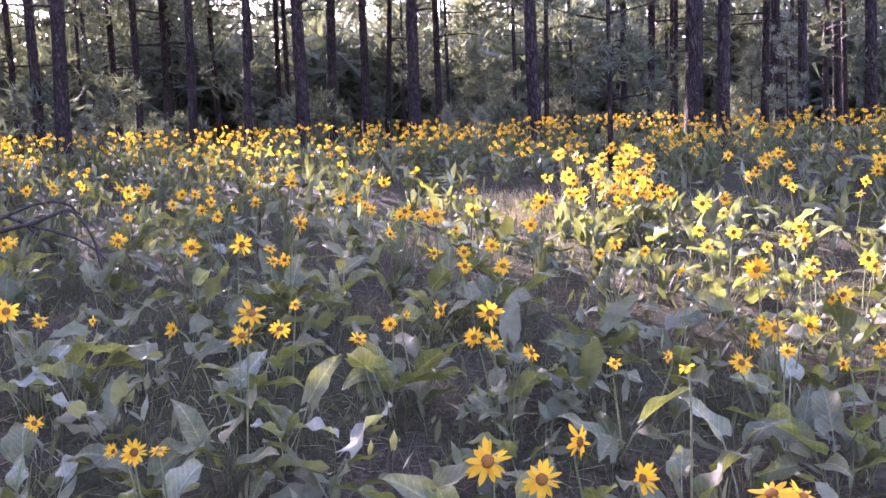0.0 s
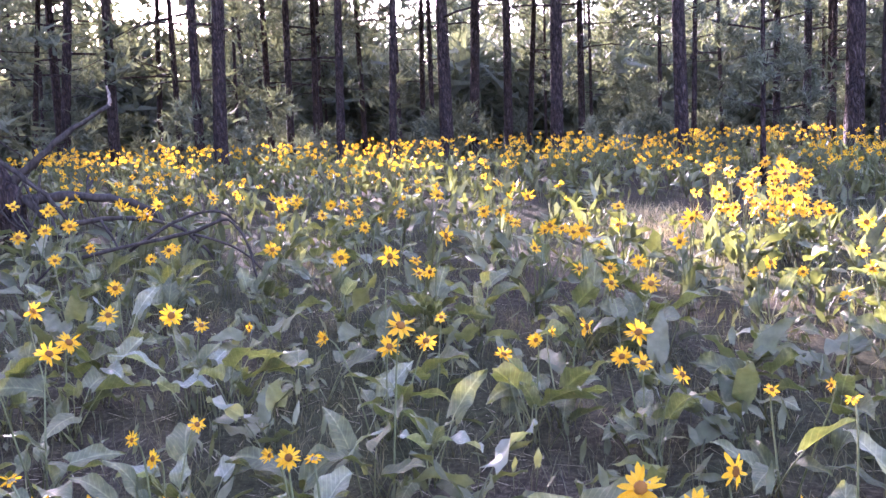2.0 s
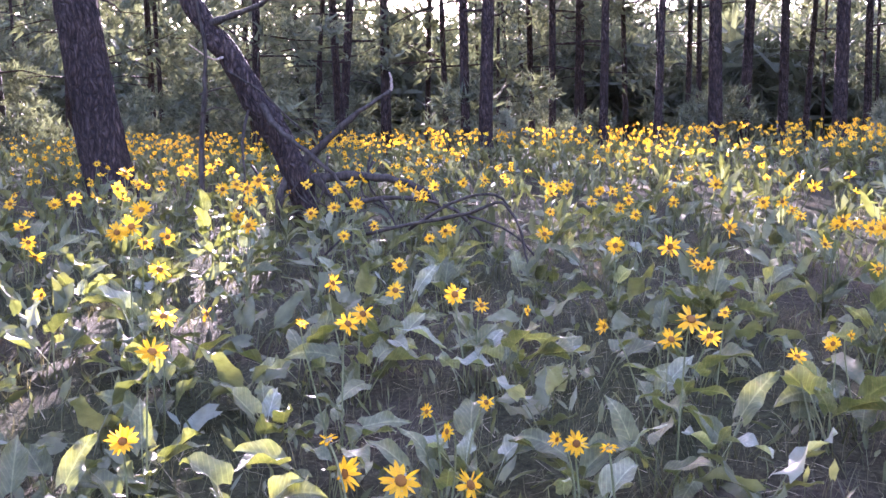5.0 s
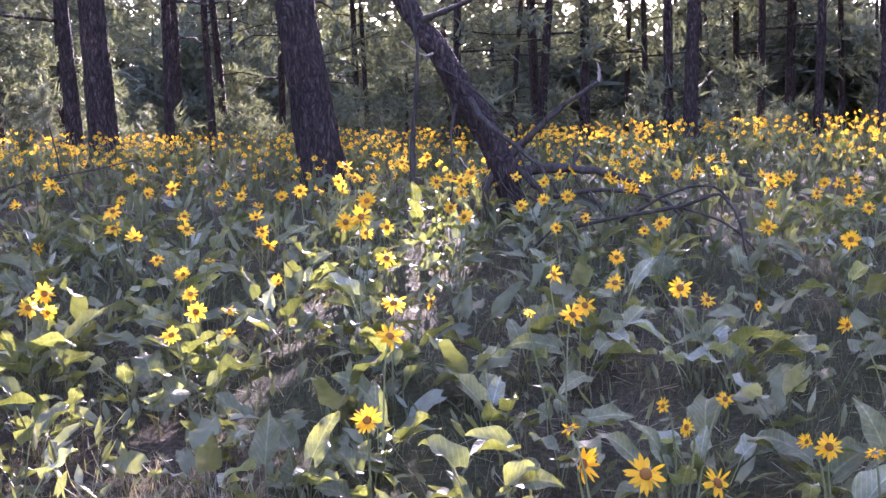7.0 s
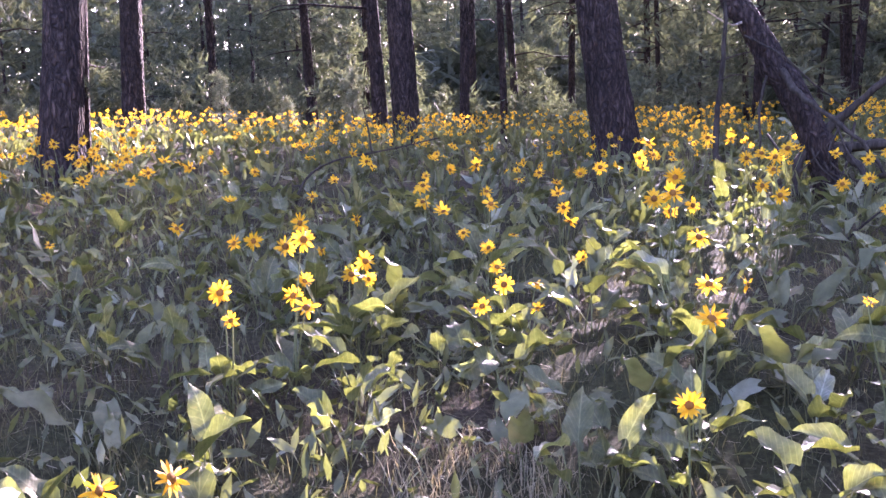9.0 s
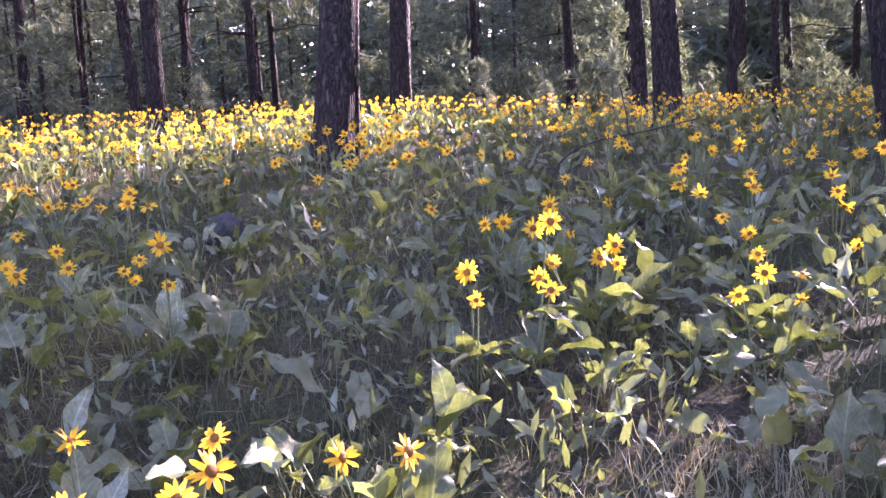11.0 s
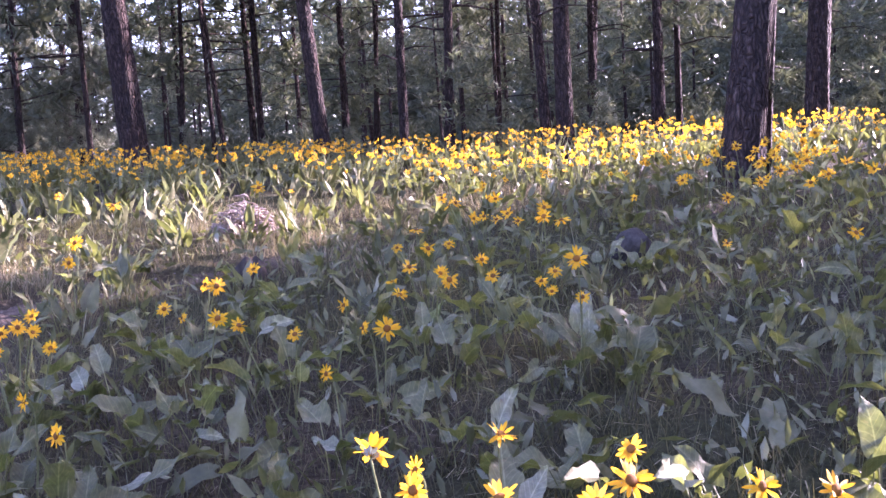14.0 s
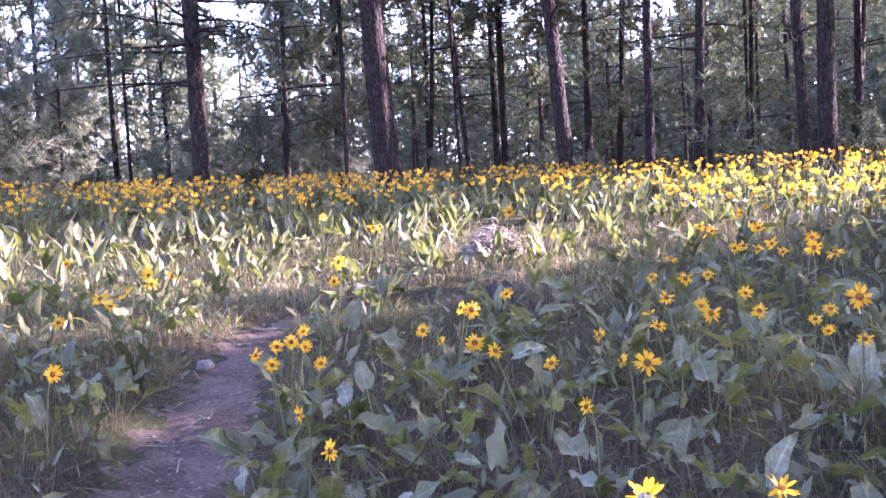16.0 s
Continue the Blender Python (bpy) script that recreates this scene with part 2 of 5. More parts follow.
class Heap:
    """Gathers pieces of geometry into one mesh."""

    def __init__(self):
        self.v, self.f, self.i, self.n = [], [], [], 0

    def add(self, v, f, mat=0):
        self.v.append(np.asarray(v, np.float32))
        self.f.append(np.asarray(f, np.int64) + self.n)
        self.i.append(np.full(len(f), mat))
        self.n += len(v)

    def stamp(self, piece, turns, places, mat=None):
        """Many copies of piece (corners, triangles, materials), by arrays of 3x3 matrices and places."""
        v, f, i = piece
        if not len(places):
            return
        vv = np.einsum("nij,kj->nki", turns, v) + np.asarray(places)[:, None, :]
        ff = f[None] + (np.arange(len(places)) * len(v))[:, None, None]
        self.v.append(vv.reshape(-1, 3).astype(np.float32))
        self.f.append(ff.reshape(-1, 3) + self.n)
        self.i.append(np.tile(i if mat is None else np.full(len(f), mat), len(places)))
        self.n += len(v) * len(places)

    def mesh(self, name, mats, smooth=True):
        return mesh_from(name, np.concatenate(self.v), np.concatenate(self.f), mats, np.concatenate(self.i), smooth)


def tube(points, radii, sides=6):
    """A tapered round limb along points."""
    p, r = np.asarray(points, float), np.asarray(radii, float)
    d = np.gradient(p, axis=0)
    d /= np.linalg.norm(d, axis=1)[:, None] + 1e-9
    side = np.cross(d[0], (1.0, 0, 0) if abs(d[0][0]) < 0.8 else (0, 1.0, 0))
    a = np.empty_like(d)
    for k in range(len(d)):
        side = side - d[k] * (side @ d[k])
        side = side / (np.linalg.norm(side) + 1e-9)
        a[k] = side
    b = np.cross(d, a)
    ang = np.arange(sides) * 2 * math.pi / sides
    ring = p[:, None] + r[:, None, None] * (np.cos(ang)[None, :, None] * a[:, None] + np.sin(ang)[None, :, None] * b[:, None])
    v = ring.reshape(-1, 3)
    f = []
    for k in range(len(p) - 1):
        for s in range(sides):
            q, w = k * sides + s, k * sides + (s + 1) % sides
            f += [(q, w, w + sides), (q, w + sides, q + sides)]
    top = (len(p) - 1) * sides
    f += [(top, top + s, top + s + 1) for s in range(1, sides - 1)]
    f += [(0, s + 1, s) for s in range(1, sides - 1)]
    return v, np.array(f)


def turns_of(yaw, pitch, roll, size):
    """Arrays of matrices: yaw about z, after pitch about x, after roll about y."""
    cy, sy, cp, sp, cr, sr = np.cos(yaw), np.sin(yaw), np.cos(pitch), np.sin(pitch), np.cos(roll), np.sin(roll)
    o, z = np.ones_like(yaw), np.zeros_like(yaw)
    a = np.stack([np.stack([cy, -sy, z], -1), np.stack([sy, cy, z], -1), np.stack([z, z, o], -1)], -2)
    b = np.stack([np.stack([o, z, z], -1), np.stack([z, cp, -sp], -1), np.stack([z, sp, cp], -1)], -2)
    c = np.stack([np.stack([cr, z, sr], -1), np.stack([z, o, z], -1), np.stack([-sr, z, cr], -1)], -2)
    return (a @ b @ c) * np.asarray(size)[..., None, None]


def part(name, me, parent, label=""):
    ob = new(name, me)
    ob.parent = parent
    if label:
        ob["label"] = label
    return ob


rng = np.random.default_rng(11)

# ---- ground ----
CX, CY = -0.15, -0.03


def rise(yaw):
    """How steeply the meadow rises in a direction (degrees to the left of +y)."""
    return 0.068 + np.interp(yaw, [-20, 10, 40, 62, 82, 150], [0.008, 0.016, 0.02, 0.027, 0.047, 0.052])


def ground_z(x, y):
    dx, dy = np.asarray(x, float) - CX, np.asarray(y, float) - CY
    d = np.hypot(dx, dy)
    yaw = np.degrees(np.arctan2(-dx, dy))
    yaw = np.where(yaw < -115, yaw + 360, yaw)
    s = rise(np.clip(yaw, -20, 150)) * np.clip(np.minimum((yaw + 100) / 70, (245 - yaw) / 70), 0.0, 1.0)
    return -0.1 + s * (np.minimum(d, 10.5) + 1.0 * (1 - np.exp(-np.maximum(d - 10.5, 0) / 1.0)))


TRAIL = [(5.0, -1.5, 0.5), (2.4, -1.6, 0.5), (1.0, -1.68, 0.5), (-0.2, -1.75, 0.5), (-1.1, -1.95, 0.5), (-1.75, -2.15, 0.5), (-2.3, -2.4, 0.52), (-2.55, -2.54, 0.5), (-2.92, -2.8, 0.5), (-3.3, -3.03, 0.42), (-3.69, -3.26, 0.33),
         (-4.08, -3.46, 0.27), (-4.48, -3.54, 0.25), (-4.85, -3.32, 0.3), (-5.3, -2.95, 0.3), (-5.9, -2.5, 0.25)]
trail_xy = np.array([q[:2] for q in TRAIL])


def trail_away(x, y):
    """Distance from the trail's middle line, and its half width there."""
    best, half = np.full(np.shape(x), 99.0), np.full(np.shape(x), 0.2)
    for (x0, y0, w0), (x1, y1, w1) in zip(TRAIL, TRAIL[1:]):
        d2 = (x1 - x0) ** 2 + (y1 - y0) ** 2
        k = np.clip(((x - x0) * (x1 - x0) + (y - y0) * (y1 - y0)) / d2, 0, 1)
        d = np.hypot(x - x0 - k * (x1 - x0), y - y0 - k * (y1 - y0))
        half = np.where(d < best, (w0 + k * (w1 - w0)) / 2, half)
        best = np.minimum(best, d)
    return best, half


def lumps(x, y):
    return 0.018 * np.sin(3.1 * x + 1.3 * np.sin(2.3 * y)) * np.cos(2.7 * y + 0.8 * np.sin(1.9 * x)) + 0.008 * np.sin(9.1 * x + 2.0 * np.sin(7.3 * y))


def surface(x, y):
    """The lie of the land with its bumps and the worn trail."""
    d, half = trail_away(x, y)
    return ground_z(x, y) + lumps(x, y) - 0.05 * np.clip((half + 0.12 - d) / 0.16, 0, 1)


def make_ground():
    radii = np.concatenate([[0.0], np.arange(0.25, 9.0, 0.1), np.geomspace(9.1, 900, 70)])
    n = 380
    th = np.arange(n) * 2 * math.pi / n
    x = CX + radii[:, None] * np.cos(th)
    y = CY + radii[:, None] * np.sin(th)
    z = surface(x, y)
    v = np.stack([x, y, z], -1).reshape(-1, 3)
    a = (np.arange(len(radii) - 1)[:, None] * n + np.arange(n)[None]).ravel()
    b = (np.arange(len(radii) - 1)[:, None] * n + (np.arange(n)[None] + 1) % n).ravel()
    f = np.concatenate([np.stack([a, a + n, b + n], -1), np.stack([a, b + n, b], -1)])
    ob = new("ground", mesh_from("ground", v, f, [M_SOIL]))
    tagged(ob, "dark litter-strewn soil of a gently rising meadow", "ground", kind="structure")


make_ground()


def make_trail_bed():
    """A worn strip of bare earth with ragged borders, just above the soil."""
    seg = []
    for (x0, y0, w0), (x1, y1, w1) in zip(TRAIL, TRAIL[1:]):
        for k in np.linspace(0, 1, 10, endpoint=False):
            seg.append((x0 + k * (x1 - x0), y0 + k * (y1 - y0), w0 + k * (w1 - w0)))
    seg = np.array(seg)
    for _ in range(6):
        seg[1:-1] = (seg[:-2] + 2 * seg[1:-1] + seg[2:]) / 4
    d = np.gradient(seg[:, :2], axis=0)
    d /= np.linalg.norm(d, axis=1)[:, None]
    side = np.stack([-d[:, 1], d[:, 0]], -1)
    m = 13
    off = np.linspace(-1, 1, m)
    wob = 1 + 0.22 * np.sin(np.arange(len(seg)) * 0.9) + 0.15 * np.sin(np.arange(len(seg)) * 2.3 + 1)
    p = seg[:, None, :2] + side[:, None] * (off[None, :, None] * (seg[:, 2] / 2 * wob)[:, None, None])
    z = surface(p[..., 0], p[..., 1]) + 0.012 * (1 - off[None] ** 4) - 0.004 + 0.006 * np.sin(31 * p[..., 0]) * np.sin(27 * p[..., 1])
    v = np.concatenate([p, z[..., None]], -1).reshape(-1, 3)
    a = (np.arange(len(seg) - 1)[:, None] * m + np.arange(m - 1)[None]).ravel()
    f = np.concatenate([np.stack([a, a + m, a + m + 1], -1), np.stack([a, a + m + 1, a + 1], -1)])
    ob = new("path", mesh_from("path", v, f[:, ::-1], [M_TRAIL]))
    tagged(ob, "narrow bare-earth footpath worn through the meadow", "path", kind="structure")


make_trail_bed()

# ---- pines ----
def tuft(needles, length, width, seed):
    """A brush of stiff needles at a twig's end, opening along +z."""
    r = np.random.default_rng(seed)
    v, f = [], []
    for k in range(needles):
        az, up = r.uniform(0, 2 * math.pi), r.uniform(-0.35, 1.35)
        d = np.array([math.cos(az) * math.cos(up), math.sin(az) * math.cos(up), math.sin(up)])
        s = np.cross(d, r.normal(size=3))
        s *= width / (np.linalg.norm(s) + 1e-9)
        root = r.normal(size=3) * 0.18
        n = len(v)
        v += [root - s, root + s, root + d * length * r.uniform(0.7, 1.1)]
        f.append((n, n + 1, n + 2))
    return np.array(v), np.array(f), np.zeros(len(f), int)


TUFTS = [tuft(18, 1.0, 0.08, s) for s in range(4)]
TUFTS_LOW = [tuft(12, 1.0, 0.085, 60 + s) for s in range(3)]
TUFTS_FAR = [tuft(12, 1.0, 0.104, 20 + s) for s in range(3)]
TUFTS_WOOD = [tuft(14, 1.0, 0.072, 80 + s) for s in range(3)]
TUFTS_YOUNG = [tuft(48, 1.0, 0.05, 40 + s) for s in range(3)]


def trunk_piece(height, dia, lx, ly, r, sides=12, flare=1.35):
    rough = sides > 10
    z = np.concatenate([np.linspace(-0.15, 4.5, 44 if rough else 7), np.linspace(5.2, height, 8)]) if height > 6 else np.linspace(-0.1, height, 9)
    sway = 0.012 * height * np.sin(z / height * 3.0 + r.uniform(0, 6)) * r.uniform(-1, 1)
    p = np.stack([lx * z + sway - sway[1], ly * z, z], -1)
    rad = dia / 2 * (1 - 0.85 * np.clip(z, 0, None) / height) * (1 + (flare - 1) * np.exp(-np.clip(z + 0.1, 0, None) / 0.25))
    v, f = tube(p, rad, sides)
    if rough:
        # furrows and plates of the bark, knots
        ring = v.reshape(len(z), sides, 3)
        th = np.arange(sides)[None] * 2 * math.pi / sides
        a, b, k = r.uniform(0, 6, 3)
        wave = 0.035 * np.sin(7 * th + 1.2 * np.sin(1.7 * z[:, None] + a) + b) + 0.025 * np.sin(11 * th + 2.0 * np.sin(2.9 * z[:, None] + k)) + 0.03 * np.sin(2 * th + 0.8 * z[:, None] + a)
        wave = wave + 0.022 * r.normal(size=wave.shape)
        v = (p[:, None] + (ring - p[:, None]) * (1 + wave[..., None])).reshape(-1, 3)
    return (v, f), p


def along(p, z):
    return np.array([np.interp(z, p[:, 2], p[:, c]) for c in range(3)])


def pine(x, y, dia, lx=0.0, ly=0.0, height=None, bare=None, seed=None, far=False, label=None, dead=5, density=1.0, young=False, crown_w=None, fine=False):
    """A pine: trunk, bare dead limbs, living limbs and a crown of needle brushes."""
    seed = int(abs(x * 131 + y * 977) * 10) % 100000 if seed is None else seed
    r = np.random.default_rng(seed)
    height = height or min(17.0, 9.0 + 16 * dia + r.uniform(-1, 2))
    bare = (0.3 + r.uniform(0, 0.12)) if bare is None else bare
    z0 = float(surface(np.array(x), np.array(y)))
    root = new("young_pine" if young else "pine_tree")
    root.location = (x, y, z0)
    lab = label or ("young pine with pale green needles in the understorey" if young else
                    "slender far pine with dark bark and thin needles" if far else "dark furrowed pine trunk rising from the flower meadow")
    tagged(root, lab, "pine tree", "young pines" if young else "pines of the wood")
    (tv, tf), p = trunk_piece(height, dia, lx, ly, r, 6 if far or dia < 0.12 else 20)
    part("trunk", mesh_from("trunk", tv, tf, [M_BARK]), root)
    limbs, crown = Heap(), Heap()
    # dead lower limbs
    for k in range(dead):
        z = r.uniform(1.6, max(2.0, bare * height + 1))
        az, ln = r.uniform(0, 2 * math.pi), r.uniform(0.4, 1.6 + 0.05 * dead)
        b = along(p, z)
        q = [b + ln * t * np.array([math.cos(az + 0.3 * t), math.sin(az + 0.3 * t), 0.25 * t * (1 - 1.5 * t)]) + r.normal(size=3) * 0.03 * t for t in np.linspace(0, 1, 5)]
        if not clear_of_lanes(np.array(q) + np.array([x, y, z0]), 0.05).all():
            continue
        if far:
            limbs.add(*tube(q, np.linspace(0.018, 0.004, 5), 4))
        else:
            part("dead_branch", mesh_from("dead_branch", *tube(q, np.linspace(0.022, 0.004, 5), 5), [M_BARK]), root)
    n_l = int((9 + height * (2.0 if not far else 1.6)) * density)
    tips, ways, sizes = [], [], []
    reach = crown_w or (0.9 + 0.1 * height)
    for k in range(n_l):
        u = (k + r.uniform(0, 1)) / n_l
        z = height * (bare + (1 - bare) * u ** 0.9) * 0.985
        az = k * 2.4 + r.uniform(-0.5, 0.5)
        ln = reach * (1.05 - u) ** 0.6 * r.uniform(0.6, 1.15) * (0.75 + 0.25 * min(1, 4 * u + 0.4))
        b = along(p, z)
        out = np.array([math.cos(az), math.sin(az), 0.0])
        pitch = r.uniform(-0.15, 0.3) + 0.5 * u
        q = [b + out * ln * t + np.array([0, 0, ln * (pitch * t - 0.2 * t * t + 0.22 * t ** 3)]) for t in np.linspace(0, 1, 5)]
        if clear_of_lanes(np.array(q) + np.array([x, y, z0]), 0.05).all():
            limbs.add(*tube(q[::2] if far else q, np.linspace(0.010 + 0.05 * dia, 0.004, 3 if far else 5), 3 if far else 4))
        m = max(3, int(ln * (7 if not far else 7.5) * density * (1.8 if young or fine else 1.0)))
        for j in range(m):
            t = 0.25 + 0.78 * (j + r.uniform(0, 1)) / m
            c = b + out * ln * t + np.array([0, 0, ln * (pitch * t - 0.2 * t * t + 0.22 * t ** 3)])
            spread = 0.30 * ln * (1.1 - 0.5 * t)
            tips.append(c + r.normal(size=3) * np.array([spread, spread, 0.12 * ln + 0.05]) * 0.8)
            ways.append(az)
            sizes.append(r.uniform(0.24, 0.42) * (0.88 if far else 0.85) * (0.4 if young or fine else 1.0))
    if n_l and len(tips):
        tips, ways, sizes = np.array(tips), np.array(ways), np.array(sizes)
        ok = clear_of_lanes(tips + np.array([x, y, z0])) & (tips[:, 2] > 0.15)
        tips, ways, sizes = tips[ok], ways[ok], sizes[ok]
        kinds = r.integers(0, 3, len(tips))
        bank = TUFTS_YOUNG if young or fine else TUFTS_FAR if far else TUFTS
        for kk in range(3):
            s = kinds == kk
            c = int(s.sum())
            if c:
                crown.stamp(bank[kk], turns_of(ways[s] - math.pi / 2 + r.normal(size=c) * 0.5, -r.uniform(0.3, 1.3, c), r.normal(size=c) * 0.4, sizes[s]), tips[s])
    if limbs.n:
        tagged(part("branchwork", limbs.mesh("branchwork", [M_BARK]), root), kind="stuff")
    if crown.n:
        tagged(part("crown", crown.mesh("crown", [M_NEEDLE_YOUNG if young else M_NEEDLE], False), root), kind="stuff")
    return root

pine(-6.95, 11.29, 0.20, 0.035, 0.022)
pine(-7.39, 11.48, 0.14, 0.004, 0.003)
pine(-7.82, 15.12, 0.14, 0.007, 0.004)
pine(-9.57, 17.58, 0.14, 0.000, 0.000)
pine(-8.29, 17.12, 0.14, 0.007, 0.004)
pine(-6.19, 13.68, 0.14, 0.030, 0.013)
pine(-8.16, 19.38, 0.13, -0.021, -0.009)
pine(-5.06, 13.08, 0.12, 0.021, 0.008)
pine(-6.61, 18.90, 0.12, 0.031, 0.011)
pine(-4.33, 13.54, 0.21, 0.028, 0.009)
pine(-5.76, 17.08, 0.11, 0.006, 0.002)
pine(-4.73, 16.36, 0.19, 0.049, 0.014)
pine(-4.11, 16.53, 0.17, 0.045, 0.011)
pine(-4.20, 18.56, 0.12, 0.048, 0.011)
pine(-2.71, 13.94, 0.20, 0.030, 0.006)
pine(-2.99, 17.78, 0.10, 0.022, 0.004)
pine(-0.69, 11.36, 0.17, 0.004, 0.000)
pine(-0.78, 16.02, 0.10, 0.002, 0.000)
pine(1.01, 17.01, 0.15, 0.033, -0.002)
pine(1.69, 19.97, 0.12, 0.015, -0.001)
pine(1.20, 11.49, 0.22, 0.012, -0.001)
pine(1.52, 11.35, 0.15, -0.008, 0.001)
pine(2.83, 14.78, 0.14, -0.023, 0.004)
pine(2.92, 13.74, 0.14, -0.002, 0.000)
pine(4.35, 18.54, 0.12, -0.005, 0.001)
pine(5.18, 20.40, 0.12, -0.029, 0.007)
pine(3.80, 13.61, 0.17, -0.010, 0.003)
pine(-10.40, 12.21, 0.16, 0.067, 0.056)
pine(-13.43, 14.87, 0.12, 0.079, 0.070)
pine(-10.94, 15.57, 0.12, 0.032, 0.022)
pine(-7.38, 5.32, 0.43, -0.068, -0.091)
pine(-11.44, 4.60, 0.19, -0.006, -0.016)
pine(-10.49, 4.53, 0.33, 0.000, 0.001)
pine(-12.57, 6.43, 0.15, 0.016, 0.031)
pine(-14.00, 7.99, 0.13, -0.003, -0.004)
pine(-9.80, 12.70, 0.18, 0.020, 0.015)
pine(-14.04, 11.41, 0.11, 0.001, 0.001)
pine(-16.68, 11.22, 0.15, 0.021, 0.030)
pine(-8.54, 0.44, 0.35, 0.009, 0.115)
pine(-13.23, 1.75, 0.30, 0.008, 0.054)
pine(-13.07, -1.51, 0.24, -0.001, 0.007)
pine(-13.43, -1.80, 0.16, 0.005, -0.039, dead=10)
pine(-15.33, -0.26, 0.15, -0.000, 0.012)
pine(-14.38, 7.57, 0.16, 0.010, 0.019)
pine(-15.71, 9.28, 0.16, -0.016, -0.026)
pine(-17.88, 3.92, 0.16, 0.002, 0.008)
pine(-12.17, -4.71, 0.22, 0.028, -0.074)
pine(-15.65, -4.59, 0.13, -0.007, 0.023)
pine(-13.90, -3.35, 0.16, -0.008, 0.034, dead=18)
pine(-14.45, -7.54, 0.09, 0.015, -0.030)
pine(-18.42, -8.54, 0.12, 0.004, -0.009)
pine(-19.22, -1.67, 0.21, -0.005, 0.061)
pine(-21.20, -6.93, 0.12, -0.018, 0.056)
pine(-10.64, -6.65, 0.34, 0.030, -0.047)
pine(-9.30, -8.70, 0.23, 0.010, -0.011, dead=16, bare=0.16)
pine(-12.66, -8.71, 0.10, -0.001, 0.002)
pine(-15.99, -9.03, 0.11, -0.019, 0.034)
pine(-15.48, -7.86, 0.11, 0.040, -0.078)
pine(-17.57, -8.12, 0.12, 0.002, -0.005)
pine(-13.76, -4.03, 0.15, -0.002, 0.008, dead=12)
pine(-19.36, -6.24, 0.11, -0.009, 0.028)
pine(-20.97, -3.85, 0.12, -0.005, 0.031)
pine(-18.24, -1.52, 0.16, -0.001, 0.017)
pine(-11.82, -12.72, 0.07, 0.002, -0.002)
pine(-17.38, 5.72, 0.20, -0.006, -0.017)

# slender pines that fill the wood behind
placed = []
tries = 0
r_w = np.random.default_rng(5)
while len(placed) < 165 and tries < 6000:
    tries += 1
    yaw, d = r_w.uniform(-45, 165), 15.0 + 30 * r_w.uniform(0, 1) ** 0.8
    wx, wy = CX - d * math.sin(radians(yaw)), CY + d * math.cos(radians(yaw))
    stem = np.stack([np.full(40, wx), np.full(40, wy), np.linspace(0.5, 14, 40)], -1)
    if all(math.hypot(wx - a, wy - b) > 1.5 for a, b in placed) and clear_of_lanes(stem, 0.0, 0.3).all():
        placed.append((wx, wy))
        low = r_w.uniform(0, 1)
        pine(wx, wy, r_w.uniform(0.1, 0.19), r_w.normal() * 0.015, r_w.normal() * 0.015, height=r_w.uniform(12, 18) if 0 < yaw < 80 else r_w.uniform(8, 14),
             bare=0.05 + (0.22 if 0 < yaw < 80 else 0.33) * low, far=True, dead=4, density=1.25 if 5 < yaw < 75 else 1.0, seed=1000 + tries)
# unseen pines added round the back of the clearing, to cut its skylight
r_w = np.random.default_rng(6)
while len(placed) < 215:
    yaw, d = r_w.uniform(168, 312), 9.0 + 24 * r_w.uniform(0, 1)
    wx, wy = CX - d * math.sin(radians(yaw)), CY + d * math.cos(radians(yaw))
    if all(math.hypot(wx - a, wy - b) > 1.5 for a, b in placed):
        placed.append((wx, wy))
        pine(wx, wy, r_w.uniform(0.16, 0.3), r_w.normal() * 0.015, r_w.normal() * 0.015, height=r_w.uniform(11, 16), bare=0.1 + 0.2 * r_w.uniform(0, 1), far=True, dead=3, density=0.7, seed=9000 + len(placed))

pine(-8.72, 0.68, 0.07, 0.0, 0.07, height=4.5, bare=0.12, dead=2, fine=True, density=0.9, crown_w=0.4, label="slender leafy sapling growing beside a dark pine trunk")
pine(0.18, 9.24, 0.06, height=4.6, bare=0.1, dead=2, fine=True, density=1.3, crown_w=0.75, label="sparse dark pine sapling standing in the flower meadow")
pine(2.74, 13.78, 0.04, height=1.6, bare=0.06, young=True, dead=0, density=1.0, crown_w=0.37)
pine(2.57, 15.84, 0.04, height=1.5, bare=0.06, young=True, dead=0, density=1, crown_w=0.36)
pine(-9.70, -11.91, 0.05, height=1.9, bare=0.06, young=True, dead=0, density=1.6, crown_w=0.47)
pine(-8.70, -11.42, 0.04, height=1.6, bare=0.06, young=True, dead=0, density=1.6, crown_w=0.39)
pine(-10.75, -12.34, 0.04, height=1.8, bare=0.06, young=True, dead=0, density=1.5, crown_w=0.43)
pine(-12.13, -12.43, 0.04, height=1.2, bare=0.06, young=True, dead=0, density=1.4, crown_w=0.28)
pine(-13.13, -11.37, 0.04, height=1.3, bare=0.06, young=True, dead=0, density=1.4, crown_w=0.30)
pine(-14.43, -11.36, 0.05, height=2.1, bare=0.06, young=True, dead=0, density=1.5, crown_w=0.51)
pine(-15.63, -11.44, 0.05, height=1.9, bare=0.06, young=True, dead=0, density=1.4, crown_w=0.45)
pine(-17.25, -1.25, 0.04, height=1.2, bare=0.06, young=True, dead=0, density=1.3, crown_w=0.28)
pine(-13.31, 4.95, 0.04, height=1.0, bare=0.06, young=True, dead=0, density=1.4, crown_w=0.23)
pine(-14.37, 4.97, 0.04, height=0.6, bare=0.06, young=True, dead=0, density=1.3, crown_w=0.16)
